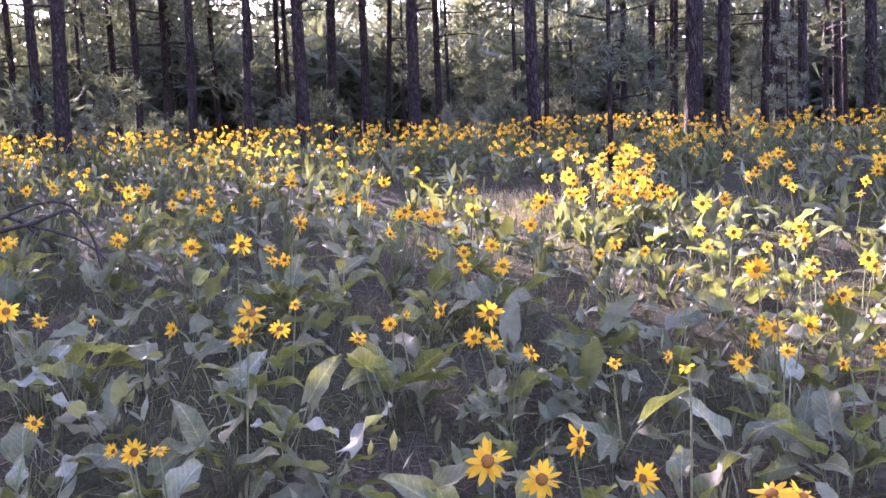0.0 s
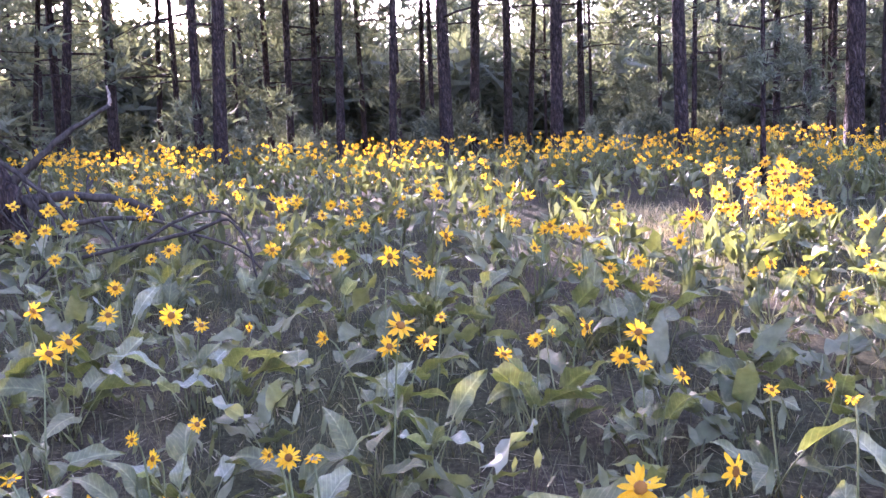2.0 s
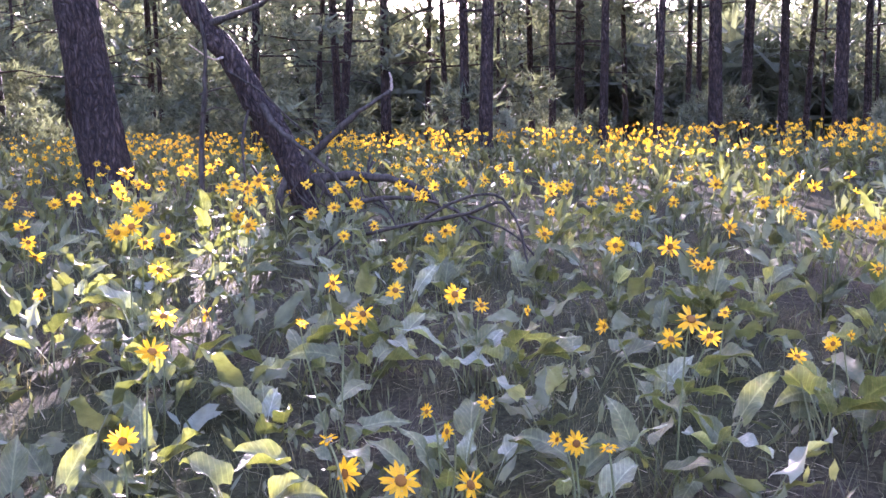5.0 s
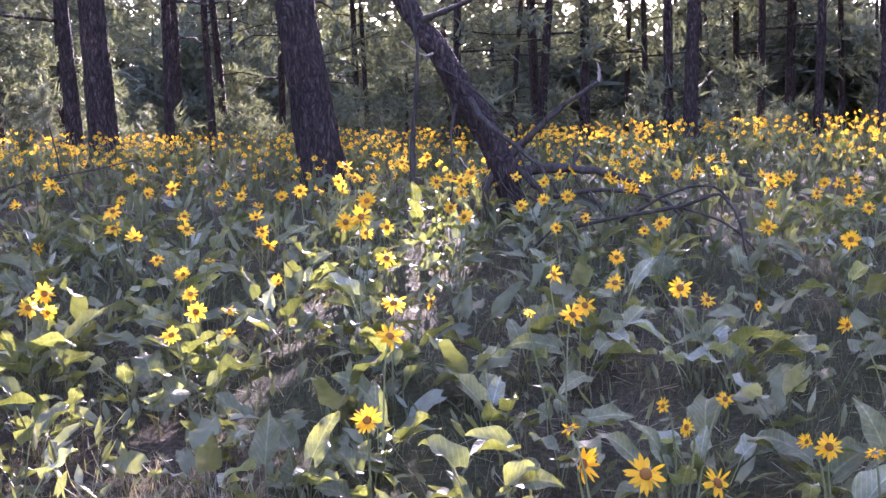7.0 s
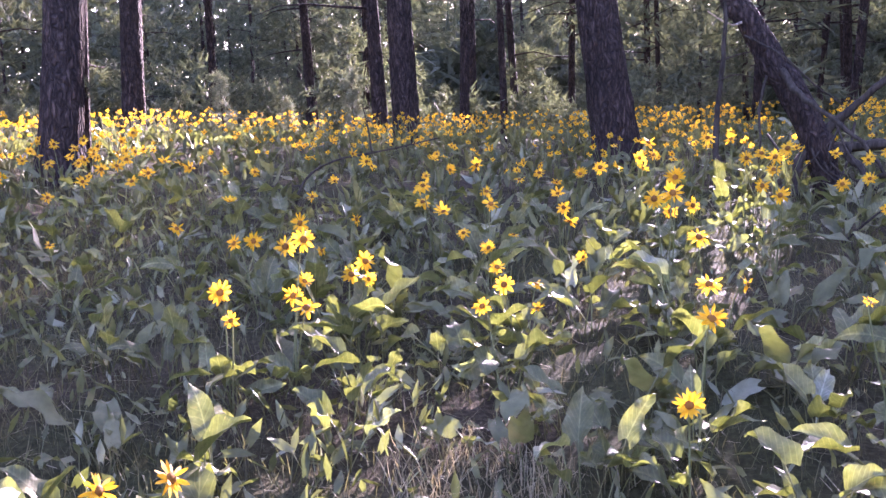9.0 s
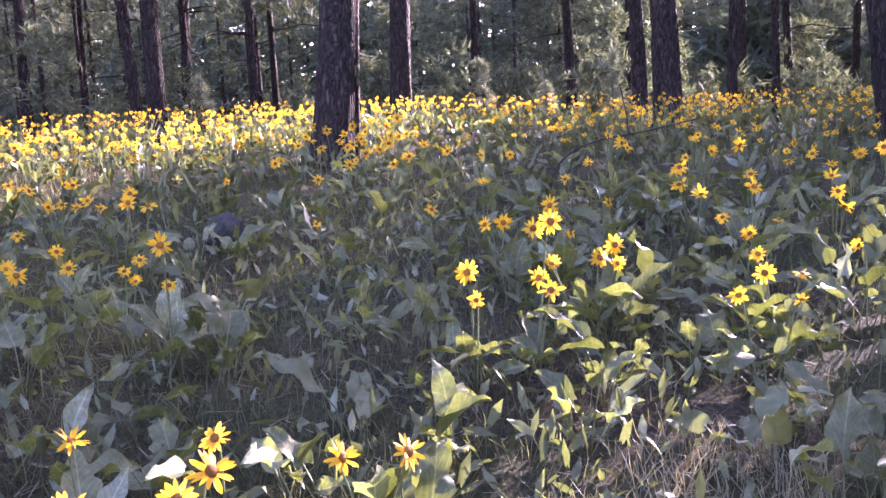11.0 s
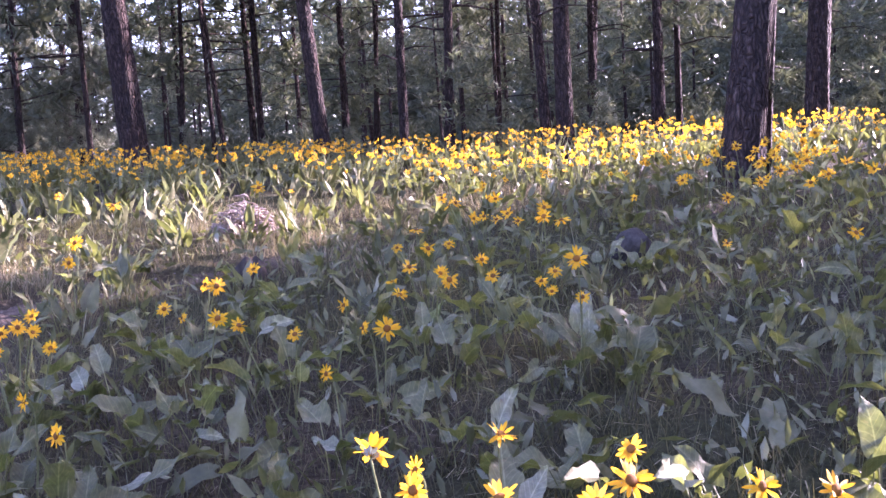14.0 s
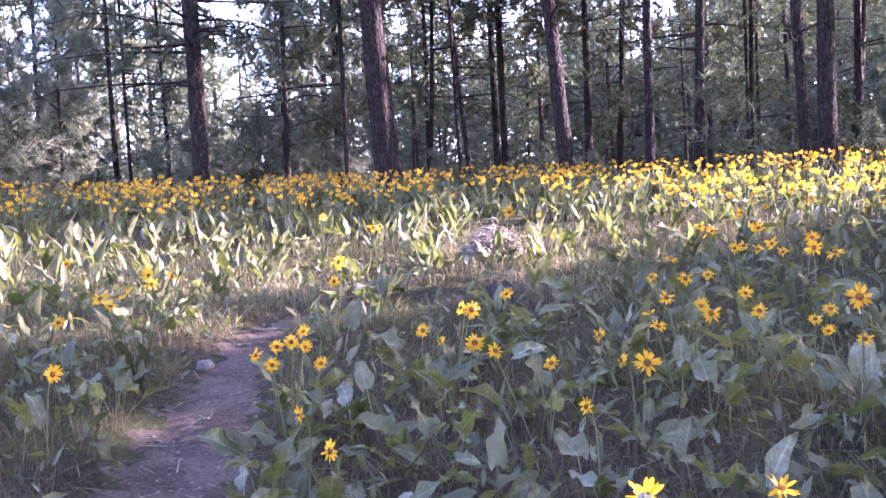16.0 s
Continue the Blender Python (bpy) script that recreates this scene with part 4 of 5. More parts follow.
balsamroot(-2.94, 2.10, 12, [(-0.02, 0.06, 0.62, 335, 33, 0.090)])
balsamroot(-2.35, 2.84, 12, [(0.06, 0.05, 0.33, 306, 42, 0.083)])
balsamroot(-3.50, 1.11, 11, [(-0.05, 0.04, 0.38, 360, 16, 0.083)])
balsamroot(-0.45, 3.72, 10, [(0.10, -0.01, 0.35, 280, 37, 0.083), (-0.06, 0.01, 0.33, 306, 28, 0.070)])
balsamroot(-3.44, -1.41, 10, [(-0.05, 0.06, 0.33, 333, 25, 0.056)])
balsamroot(-3.00, -2.42, 11, [(0.01, 0.10, 0.33, 55, 34, 0.055), (0.05, -0.10, 0.33, 343, 22, 0.057), (0.00, -0.04, 0.33, 50, 31, 0.057), (-0.04, -0.00, 0.33, 25, 21, 0.061), (-0.17, -0.04, 0.33, 7, 40, 0.059)])
balsamroot(1.02, 3.72, 11, [(0.04, -0.05, 0.33, 259, 41, 0.061), (0.06, 0.10, 0.33, 274, 16, 0.073)])
balsamroot(-3.51, 1.67, 10, [(0.05, 0.01, 0.33, 333, 39, 0.069)])
balsamroot(-3.77, -1.12, 11, [(0.11, -0.06, 0.33, 66, 64, 0.071), (-0.06, 0.10, 0.33, 40, 29, 0.081), (-0.06, -0.14, 0.33, 331, 78, 0.056)])
balsamroot(-1.33, 3.81, 11, [(0.13, -0.10, 0.52, 350, 15, 0.086), (-0.05, 0.05, 0.33, 291, 50, 0.066)])
balsamroot(-3.29, 2.02, 9, [(-0.04, -0.01, 0.33, 272, 26, 0.061)])
balsamroot(-0.64, 3.93, 9, [(0.00, -0.09, 0.51, 288, 20, 0.086), (-0.04, 0.05, 0.33, 267, 49, 0.070), (0.09, 0.07, 0.33, 276, 33, 0.065)])
balsamroot(-3.91, -0.68, 10, [(0.06, 0.03, 0.33, 355, 40, 0.053), (0.03, -0.17, 0.33, 11, 40, 0.068), (-0.07, 0.07, 0.33, 22, 48, 0.064)])
balsamroot(-3.38, -2.06, 12, [(0.03, 0.04, 0.33, 31, 27, 0.059)])
balsamroot(-3.16, 2.30, 11, [(-0.05, -0.02, 0.54, 305, 17, 0.087)])
balsamroot(0.08, 3.98, 8, [(0.15, 0.02, 0.33, 270, 15, 0.049), (-0.04, 0.06, 0.33, 252, 26, 0.050)])
balsamroot(0.53, 3.98, 8, [(-0.04, 0.05, 0.33, 230, 37, 0.065)])
balsamroot(-4.05, -1.16, 8, [(0.08, 0.07, 0.33, 32, 49, 0.070), (-0.04, -0.10, 0.33, 27, 43, 0.074)])
balsamroot(0.87, 4.15, 11, [(-0.13, -0.09, 0.33, 273, 27, 0.046), (0.03, -0.04, 0.34, 225, 17, 0.083), (-0.04, -0.01, 0.33, 273, 41, 0.062)])
balsamroot(-2.54, 3.30, 10, [(0.00, -0.04, 0.33, 297, 22, 0.071)])
balsamroot(-3.59, -2.04, 9, [(-0.05, 0.09, 0.33, 33, 21, 0.076), (-0.07, 0.03, 0.33, 330, 24, 0.063)])
balsamroot(-0.45, 4.18, 8, [(0.01, -0.05, 0.33, 287, 36, 0.077)])
balsamroot(-1.37, 3.90, 11, [(0.02, 0.02, 0.33, 276, 18, 0.062)])
balsamroot(-4.09, 1.12, 9, [(0.09, 0.01, 0.33, 25, 30, 0.049), (0.01, -0.05, 0.43, 308, 20, 0.084)])
balsamroot(-4.14, 0.90, 9, [(0.06, -0.04, 0.36, 12, 21, 0.083), (-0.11, -0.08, 0.33, 306, 30, 0.071)])
balsamroot(-3.76, 1.76, 9, [(-0.01, 0.06, 0.33, 301, 30, 0.070)])
balsamroot(-3.40, 2.50, 12, [(0.03, 0.03, 0.59, 308, 27, 0.088)])
balsamroot(0.11, 4.22, 12, [(-0.00, -0.00, 0.33, 302, 33, 0.068)])
balsamroot(-1.78, 3.91, 9, [(0.02, -0.05, 0.39, 303, 17, 0.084)])
balsamroot(-4.21, -0.95, 8, [(0.00, -0.01, 0.33, 35, 34, 0.064)])
balsamroot(0.61, 4.32, 8, [(0.03, -0.00, 0.33, 271, 17, 0.070), (-0.11, 0.10, 0.33, 273, 31, 0.066)])
balsamroot(-1.45, 4.07, 10, [(-0.04, 0.05, 0.33, 317, 49, 0.060)])
balsamroot(-4.00, -1.93, 9, [(0.05, 0.00, 0.33, 3, 46, 0.066)])
balsamroot(-3.94, 1.96, 8, [(-0.08, -0.13, 0.33, 327, 46, 0.063), (0.00, 0.09, 0.33, 22, 69, 0.053)])
balsamroot(-2.83, -3.46, 10, [(-0.02, -0.03, 0.33, 40, 29, 0.057)])
balsamroot(0.94, 4.46, 8, [(0.01, -0.02, 0.33, 271, 49, 0.078)])
balsamroot(-4.61, 0.15, 11, [(0.02, -0.05, 0.33, 10, 49, 0.048)])
balsamroot(0.57, 4.52, 12, [(-0.04, 0.04, 0.43, 284, 24, 0.085)])
balsamroot(-0.73, 4.54, 8, [(0.06, 0.02, 0.33, 347, 20, 0.068)])
balsamroot(-3.40, 3.12, 8, [(0.02, 0.04, 0.46, 285, 19, 0.085)])
balsamroot(-4.46, -1.28, 10, [(0.00, 0.01, 0.33, 46, 28, 0.075), (-0.06, 0.10, 0.33, 13, 44, 0.059), (-0.09, -0.17, 0.33, 3, 39, 0.056)])
balsamroot(-4.64, 0.67, 12, [(0.01, -0.02, 0.33, 22, 35, 0.072)])
balsamroot(-4.45, 1.44, 8, [(-0.00, 0.03, 0.33, 41, 22, 0.072)])
balsamroot(-4.25, 2.09, 8, [(0.02, 0.01, 0.43, 351, 38, 0.085)])
balsamroot(-2.33, 4.18, 9, [(0.03, 0.02, 0.35, 306, 16, 0.083)])
balsamroot(-2.82, 4.07, 12, [(-0.01, -0.15, 0.33, 296, 36, 0.060), (-0.05, 0.06, 0.33, 284, 29, 0.081)])
balsamroot(-3.85, 3.00, 11, [(0.06, -0.00, 0.37, 343, 17, 0.083), (-0.05, -0.05, 0.33, 329, 25, 0.078)])
balsamroot(-4.84, -0.75, 12, [(0.02, 0.08, 0.40, 328, 68, 0.084), (0.01, -0.01, 0.42, 7, 28, 0.084)])
balsamroot(-3.19, 3.71, 11, [(-0.05, 0.00, 0.33, 326, 28, 0.067)])
balsamroot(-4.01, -2.89, 8, [(0.00, -0.01, 0.33, 8, 24, 0.068)])
balsamroot(-1.00, 4.95, 8, [(-0.02, -0.07, 0.33, 256, 25, 0.043), (0.07, -0.04, 0.33, 249, 45, 0.074)])
balsamroot(0.73, 4.90, 9, [(-0.05, 0.06, 0.33, 257, 29, 0.062)])
balsamroot(-4.97, 0.98, 10, [(0.02, -0.00, 0.37, 7, 77, 0.083)])
balsamroot(-2.94, 4.23, 9, [(0.06, -0.03, 0.33, 324, 28, 0.063)])
balsamroot(-3.80, 3.51, 10, [(0.07, -0.01, 0.59, 285, 24, 0.088), (0.03, 0.12, 0.62, 300, 33, 0.096), (-0.09, 0.06, 0.42, 337, 15, 0.084)])
balsamroot(-4.89, -1.42, 9, [(-0.03, -0.03, 0.33, 49, 76, 0.078)])
balsamroot(-0.70, 5.12, 10, [(0.04, 0.01, 0.34, 273, 40, 0.083)])
balsamroot(-3.61, -3.77, 10, [(0.01, 0.04, 0.33, 49, 42, 0.078)])
balsamroot(-4.72, 2.37, 10, [(0.04, -0.09, 0.56, 302, 33, 0.087), (-0.10, 0.04, 0.39, 342, 46, 0.084)])
balsamroot(-3.31, 4.10, 9, [(0.01, -0.05, 0.33, 279, 21, 0.058), (-0.12, -0.04, 0.45, 316, 28, 0.085)])
balsamroot(-1.22, 5.18, 10, [(-0.01, -0.09, 0.33, 306, 37, 0.065), (-0.10, 0.11, 0.33, 306, 27, 0.060)])
balsamroot(-5.38, -0.91, 8, [(0.12, -0.05, 0.33, 358, 42, 0.062), (-0.08, 0.07, 0.36, 349, 16, 0.083), (-0.04, -0.20, 0.33, 347, 50, 0.071)])
balsamroot(-2.18, 5.15, 9, [(0.06, -0.15, 0.33, 307, 19, 0.074), (0.09, 0.03, 0.33, 358, 18, 0.062), (-0.10, -0.00, 0.33, 282, 27, 0.076)])
balsamroot(-4.10, 3.65, 9, [(0.05, -0.03, 0.54, 340, 15, 0.087), (0.07, 0.06, 0.56, 326, 45, 0.087)])
balsamroot(0.79, 5.39, 8, [(-0.04, 0.02, 0.33, 252, 30, 0.081)])
balsamroot(-4.52, 3.02, 7, [(-0.05, -0.00, 0.49, 319, 28, 0.086)])
balsamroot(1.40, 5.29, 7, [(0.04, -0.00, 0.33, 220, 48, 0.054)])
balsamroot(-4.52, -3.25, 8, [(0.04, 0.05, 0.33, 7, 19, 0.083)])
balsamroot(-4.40, 3.32, 9, [(-0.06, -0.04, 0.61, 356, 45, 0.088)])
balsamroot(-5.27, 1.58, 7, [(-0.06, -0.03, 0.33, 314, 36, 0.073)])
balsamroot(-2.63, 4.99, 9, [(-0.01, -0.06, 0.33, 277, 25, 0.062), (0.01, 0.13, 0.45, 319, 44, 0.085)])
balsamroot(-3.79, 4.14, 7, [(-0.03, -0.04, 0.35, 300, 26, 0.083), (0.05, 0.08, 0.37, 301, 38, 0.083)])
balsamroot(-4.71, -3.07, 10, [(-0.01, -0.04, 0.50, 52, 64, 0.086)])
balsamroot(-5.57, -1.24, 10, [(0.02, 0.03, 0.33, 11, 36, 0.066)])
balsamroot(-5.66, 0.51, 7, [(0.01, 0.03, 0.51, 19, 46, 0.086)])
balsamroot(-4.44, 3.59, 8, [(0.06, 0.06, 0.62, 322, 44, 0.091)])
balsamroot(-4.11, 3.98, 8, [(-0.05, -0.04, 0.43, 311, 32, 0.085)])
balsamroot(1.21, 5.67, 10, [(-0.05, -0.03, 0.33, 288, 20, 0.057)])
balsamroot(-5.77, 0.22, 8, [(-0.00, -0.04, 0.33, 355, 23, 0.067)])
balsamroot(-2.07, 5.37, 7, [(0.03, 0.04, 0.33, 269, 30, 0.078)])
balsamroot(-5.01, 3.05, 10, [(0.10, 0.07, 0.41, 325, 40, 0.084), (-0.10, 0.03, 0.33, 357, 69, 0.072)])
balsamroot(-3.71, -4.46, 10, [(0.00, -0.02, 0.33, 41, 45, 0.074)])
balsamroot(-2.45, 5.37, 9, [(-0.09, -0.06, 0.33, 298, 22, 0.073), (0.12, 0.03, 0.33, 319, 21, 0.073)])
balsamroot(-4.50, 3.93, 7, [(0.04, -0.02, 0.57, 295, 43, 0.087)])
balsamroot(-5.94, -0.37, 10, [(0.01, 0.02, 0.33, 344, 40, 0.055)])
balsamroot(-6.02, 0.57, 9, [(0.11, 0.08, 0.38, 335, 45, 0.084), (0.00, -0.07, 0.44, 332, 24, 0.085), (-0.04, 0.08, 0.50, 331, 40, 0.086)])
balsamroot(-5.49, -2.67, 9, [(-0.06, 0.04, 0.53, 14, 40, 0.087)])
balsamroot(-5.48, 3.03, 10, [(0.04, -0.02, 0.33, 313, 69, 0.075), (0.05, 0.13, 0.37, 317, 30, 0.083)])
balsamroot(-6.00, -1.45, 9, [(-0.04, -0.04, 0.33, 44, 20, 0.081)])
balsamroot(-2.67, 5.71, 7, [(0.11, -0.03, 0.33, 322, 31, 0.077), (-0.00, 0.01, 0.33, 276, 19, 0.078)])
balsamroot(-4.07, 4.77, 9, [(0.00, 0.03, 0.46, 284, 34, 0.085)])
balsamroot(-5.86, 2.62, 9, [(0.11, 0.04, 0.39, 6, 29, 0.084), (-0.01, -0.08, 0.33, 347, 33, 0.069)])
balsamroot(-6.44, 0.42, 10, [(0.06, 0.00, 0.33, 20, 23, 0.083)])
balsamroot(-6.42, 0.87, 8, [(0.04, -0.05, 0.36, 338, 30, 0.083)])
balsamroot(-2.54, 5.98, 10, [(-0.02, -0.05, 0.33, 282, 38, 0.072)])
balsamroot(-6.43, 1.39, 7, [(0.05, 0.12, 0.33, 2, 21, 0.071), (-0.00, -0.07, 0.33, 0, 41, 0.063)])
balsamroot(-5.03, 4.33, 10, [(-0.05, 0.02, 0.33, 293, 17, 0.066)])
balsamroot(-5.42, 4.06, 10, [(-0.01, 0.06, 0.39, 294, 33, 0.084)])
balsamroot(-4.53, 5.22, 7, [(0.03, -0.06, 0.33, 289, 27, 0.076)])
balsamroot(-7.08, 0.33, 7, [(0.00, -0.05, 0.37, 328, 44, 0.084)])
balsamroot(-6.16, -4.58, 7, [(-0.02, 0.05, 0.33, 56, 40, 0.081)])
balsamroot(-5.71, 5.18, 7, [(-0.02, -0.04, 0.46, 347, 43, 0.085)])
balsamroot(-7.82, 0.44, 7, [(-0.05, -0.06, 0.40, 13, 18, 0.084)])
balsamroot(-1.13, 2.13, 12, [])
balsamroot(-1.91, 3.01, 12, [])
balsamroot(-1.41, 2.09, 12, [])
balsamroot(-0.44, 2.11, 11, [])
balsamroot(0.37, 2.41, 11, [])
balsamroot(-1.16, 4.09, 13, [])
balsamroot(0.59, 3.54, 9, [])
balsamroot(0.72, 3.03, 10, [])
balsamroot(-2.24, 4.00, 10, [])
balsamroot(-0.35, 3.90, 12, [])
balsamroot(-0.28, 2.06, 10, [])
balsamroot(-0.88, 2.49, 10, [])
balsamroot(0.07, 3.28, 10, [])
balsamroot(-1.54, 3.06, 10, [])
balsamroot(0.30, 4.93, 12, [])
balsamroot(0.04, 5.82, 12, [])
balsamroot(0.25, 5.79, 9, [])
balsamroot(-2.33, 4.79, 10, [])
balsamroot(-0.66, 3.72, 12, [])
balsamroot(-0.05, 2.23, 9, [])
balsamroot(0.62, 2.42, 10, [])
balsamroot(-2.42, 2.49, 10, [])
balsamroot(-2.60, 1.36, 11, [])
balsamroot(-2.23, 1.37, 10, [])
balsamroot(-3.12, 1.33, 10, [])
balsamroot(-2.95, 0.92, 10, [])
balsamroot(-1.74, 1.51, 13, [])
balsamroot(-1.80, 1.89, 10, [])
balsamroot(-4.10, 2.69, 13, [])
balsamroot(-3.78, 2.81, 10, [])
balsamroot(-4.53, 2.25, 9, [])
balsamroot(-5.43, 2.37, 12, [])
balsamroot(-5.38, 2.07, 12, [])
balsamroot(-2.17, 2.05, 10, [])
balsamroot(-2.59, 3.73, 11, [])
balsamroot(-3.69, 0.20, 9, [])
balsamroot(-3.49, 0.34, 10, [])
balsamroot(-2.67, 0.34, 9, [])
balsamroot(-2.66, 0.73, 10, [])
balsamroot(-3.32, -0.31, 10, [])
balsamroot(-3.51, -0.56, 12, [])
balsamroot(-2.17, 1.19, 11, [])
balsamroot(-2.63, -0.59, 13, [])
balsamroot(-2.58, -0.08, 9, [])
balsamroot(-2.28, 0.13, 10, [])
balsamroot(-3.85, -0.90, 9, [])
balsamroot(-5.22, 2.11, 11, [])
balsamroot(-5.63, 1.46, 10, [])
balsamroot(-5.06, -0.26, 12, [])
balsamroot(-4.84, 2.20, 10, [])
balsamroot(-3.53, -0.95, 9, [])
balsamroot(-6.93, 2.08, 11, [])
balsamroot(-5.98, -0.11, 13, [])
balsamroot(-4.88, 0.22, 12, [])
balsamroot(-3.22, -1.64, 9, [])
balsamroot(-2.72, -1.75, 11, [])
balsamroot(-2.35, -2.03, 12, [])
balsamroot(-2.30, -1.58, 9, [])
balsamroot(-2.77, -1.60, 11, [])
balsamroot(-2.32, -1.14, 13, [])
balsamroot(-3.56, -0.30, 12, [])
balsamroot(-2.61, -0.41, 13, [])
balsamroot(-3.80, -1.91, 12, [])
balsamroot(-3.62, -2.30, 12, [])
balsamroot(-4.22, -1.91, 13, [])
balsamroot(-3.89, -1.43, 13, [])
balsamroot(-2.76, -3.08, 11, [])
balsamroot(-3.46, -3.86, 12, [])
balsamroot(-3.63, -4.71, 10, [])
balsamroot(-3.79, -3.80, 13, [])
balsamroot(-2.94, -3.85, 12, [])
balsamroot(-2.96, -2.06, 12, [])
balsamroot(-5.03, -2.07, 10, [])
balsamroot(-2.88, -0.85, 13, [])
balsamroot(-5.05, -3.26, 11, [])
balsamroot(-5.71, -4.06, 10, [])
balsamroot(-5.54, -4.54, 11, [])
balsamroot(-5.63, -5.05, 10, [])
balsamroot(-5.24, -5.25, 11, [])
balsamroot(-5.25, -5.85, 11, [])
balsamroot(-4.85, -5.99, 10, [])
balsamroot(-6.57, -2.65, 10, [])
balsamroot(-6.15, -2.10, 9, [])
balsamroot(-5.18, -0.2, 8, [])
balsamroot(-5.2, -0.5, 8, [])
balsamroot(-4.85, -2.5, 8, [])



# ---- the bright clumps in the open ----
def clump(x, y, spread, plants, heads_each, seed, tall=(0.25, 0.5)):
    """Several balsamroot plants that stand close and bloom richly."""
    r = np.random.default_rng(seed)
    for k in range(plants):
        a, q = r.uniform(0, 6.28), spread * math.sqrt(r.uniform(0, 1))
        px, py = x + q * math.cos(a), y + 0.7 * q * math.sin(a)
        hs = []
        for j in range(heads_each):
            az = math.degrees(math.atan2(CY - py, CX - px)) + r.normal() * 45
            hs.append((r.normal() * 0.09, r.normal() * 0.09, r.uniform(*tall), az, r.uniform(10, 55), r.uniform(0.07, 0.09)))
        balsamroot(px, py, 7, hs)


clump(0.30, 6.0, 0.48, 10, 6, 1, (0.28, 0.56))
clump(1.15, 6.3, 0.18, 2, 5, 2, (0.32, 0.48))
clump(-7.55, 0.72, 0.36, 4, 4, 5, (0.3, 0.5))
clump(-8.3, -2.1, 0.6, 5, 4, 3)
clump(-8.6, -0.6, 0.6, 4, 4, 4)


def make_field():
    """The rest of the meadow's balsamroot, too many to count."""
    r = np.random.default_rng(9)
    lows = [leaf_shape(700 + k, rows=8) for k in range(8)] + [leaf_shape(720 + k, rows=4, across=(-1.0, 0.0, 1.0), upright=k % 2 == 0) for k in range(8)] + [leaf_shape(740 + k, rows=5, across=(-1.0, 0.0, 1.0), upright=True) for k in range(8)]
    heads = [head_shape(800 + k, fine=False) for k in range(5)]
    n = 14000
    yaw, d = r.uniform(-24, 152, n), np.sqrt(r.uniform(1.2 ** 2, 12.5 ** 2, n))
    x, y = CX - d * np.sin(np.radians(yaw)), CY + d * np.cos(np.radians(yaw))
    near = np.array(PLANTS)
    keep, cell = [], {}
    for k in range(n):
        gap = 0.36 if d[k] < 3.4 else 0.33 if d[k] < 5.5 else 0.29 if d[k] < 7.5 else 0.2
        if d[k] < 6 and 72 < yaw[k] < 150:
            gap = 0.6
        a, off = int(x[k] // 0.6), int(y[k] // 0.6)
        close = any(math.hypot(x[k] - q, y[k] - w) < gap for i in (-1, 0, 1) for j in (-1, 0, 1) for q, w in cell.get((a + i, off + j), ()))
        if close or np.min(np.hypot(near[:, 0] - x[k], near[:, 1] - y[k])) < min(gap, 0.27):
            continue
        td, th = trail_away(x[k], y[k])
        if td < th + 0.12 or bare_patch(x[k], y[k], r):
            continue
        cell.setdefault((a, off), []).append((x[k], y[k]))
        keep.append(k)
    h = Heap()
    lists = [[] for _ in lows]
    hl = [[] for _ in heads]
    stalks = []
    for k in keep:
        z = float(surface(x[k], y[k]))
        grassy = yaw[k] > 80
        bank = 0 if d[k] < 4.3 else 16 if yaw[k] > 108 and d[k] < 9 else 8
        for j in range(int(r.integers(5, 9)) if grassy and d[k] < 6 else int(r.integers(6, 11)) if d[k] < 7.5 else int(r.integers(4, 7))):
            lists[int(r.integers(8)) + bank].append((x[k] + r.normal() * 0.03, y[k] + r.normal() * 0.03, z, r.uniform(0, 6.28), r.uniform(0.45, 0.82) if grassy or d[k] > 6.5 or d[k] < 3 else r.uniform(0.5, 0.9)))
        if d[k] > 4.3:
            m = blooming(x[k], y[k], d[k], yaw[k], r)
            for j in range(m):
                hx, hy, hh = x[k] + r.normal() * 0.10, y[k] + r.normal() * 0.10, r.uniform(0.34, 0.52) if d[k] < 6.5 else r.uniform(0.27, 0.44)
                az = math.atan2(CY - hy, CX - hx) + r.normal() * 0.8
                hl[int(r.integers(5))].append((hx, hy, z + hh, az, r.uniform(0.2, 0.9), r.uniform(0.065, 0.09) if d[k] < 6.5 else r.uniform(0.044, 0.064) if d[k] < 8.5 else r.uniform(0.038, 0.056)))
                stalks.append((x[k], y[k], z, hx, hy, z + hh))
    for piece, some in zip(lows, lists):
        q = np.array(some)
        h.stamp(piece, turns_of(q[:, 3], r.normal(size=len(q)) * 0.15, r.normal(size=len(q)) * 0.15, q[:, 4]), q[:, :3], 0)
    for (pet, disc, br), some in zip(heads, hl):
        q = np.array(some)
        t = turns_of(q[:, 3] + math.pi / 2, math.pi / 2 - q[:, 4], np.zeros(len(q)), q[:, 5] * 1.1)
        h.stamp(pet, t, q[:, :3], 1)
        h.stamp(disc, t, q[:, :3], 2)
    for a in stalks:
        h.add(*tube([a[:3], ((a[0] + a[3]) / 2, (a[1] + a[4]) / 2, a[2] + 0.6 * (a[5] - a[2])), a[3:]], [0.004, 0.0035, 0.003], 3), 3)
    tagged(new("balsamroot_field", h.mesh("balsamroot_field", [M_LEAF_FIELD, M_PETAL, M_DISC, M_STALK])),
           "dense meadow of yellow balsamroot with grey-green leaves", "wildflowers", kind="stuff")


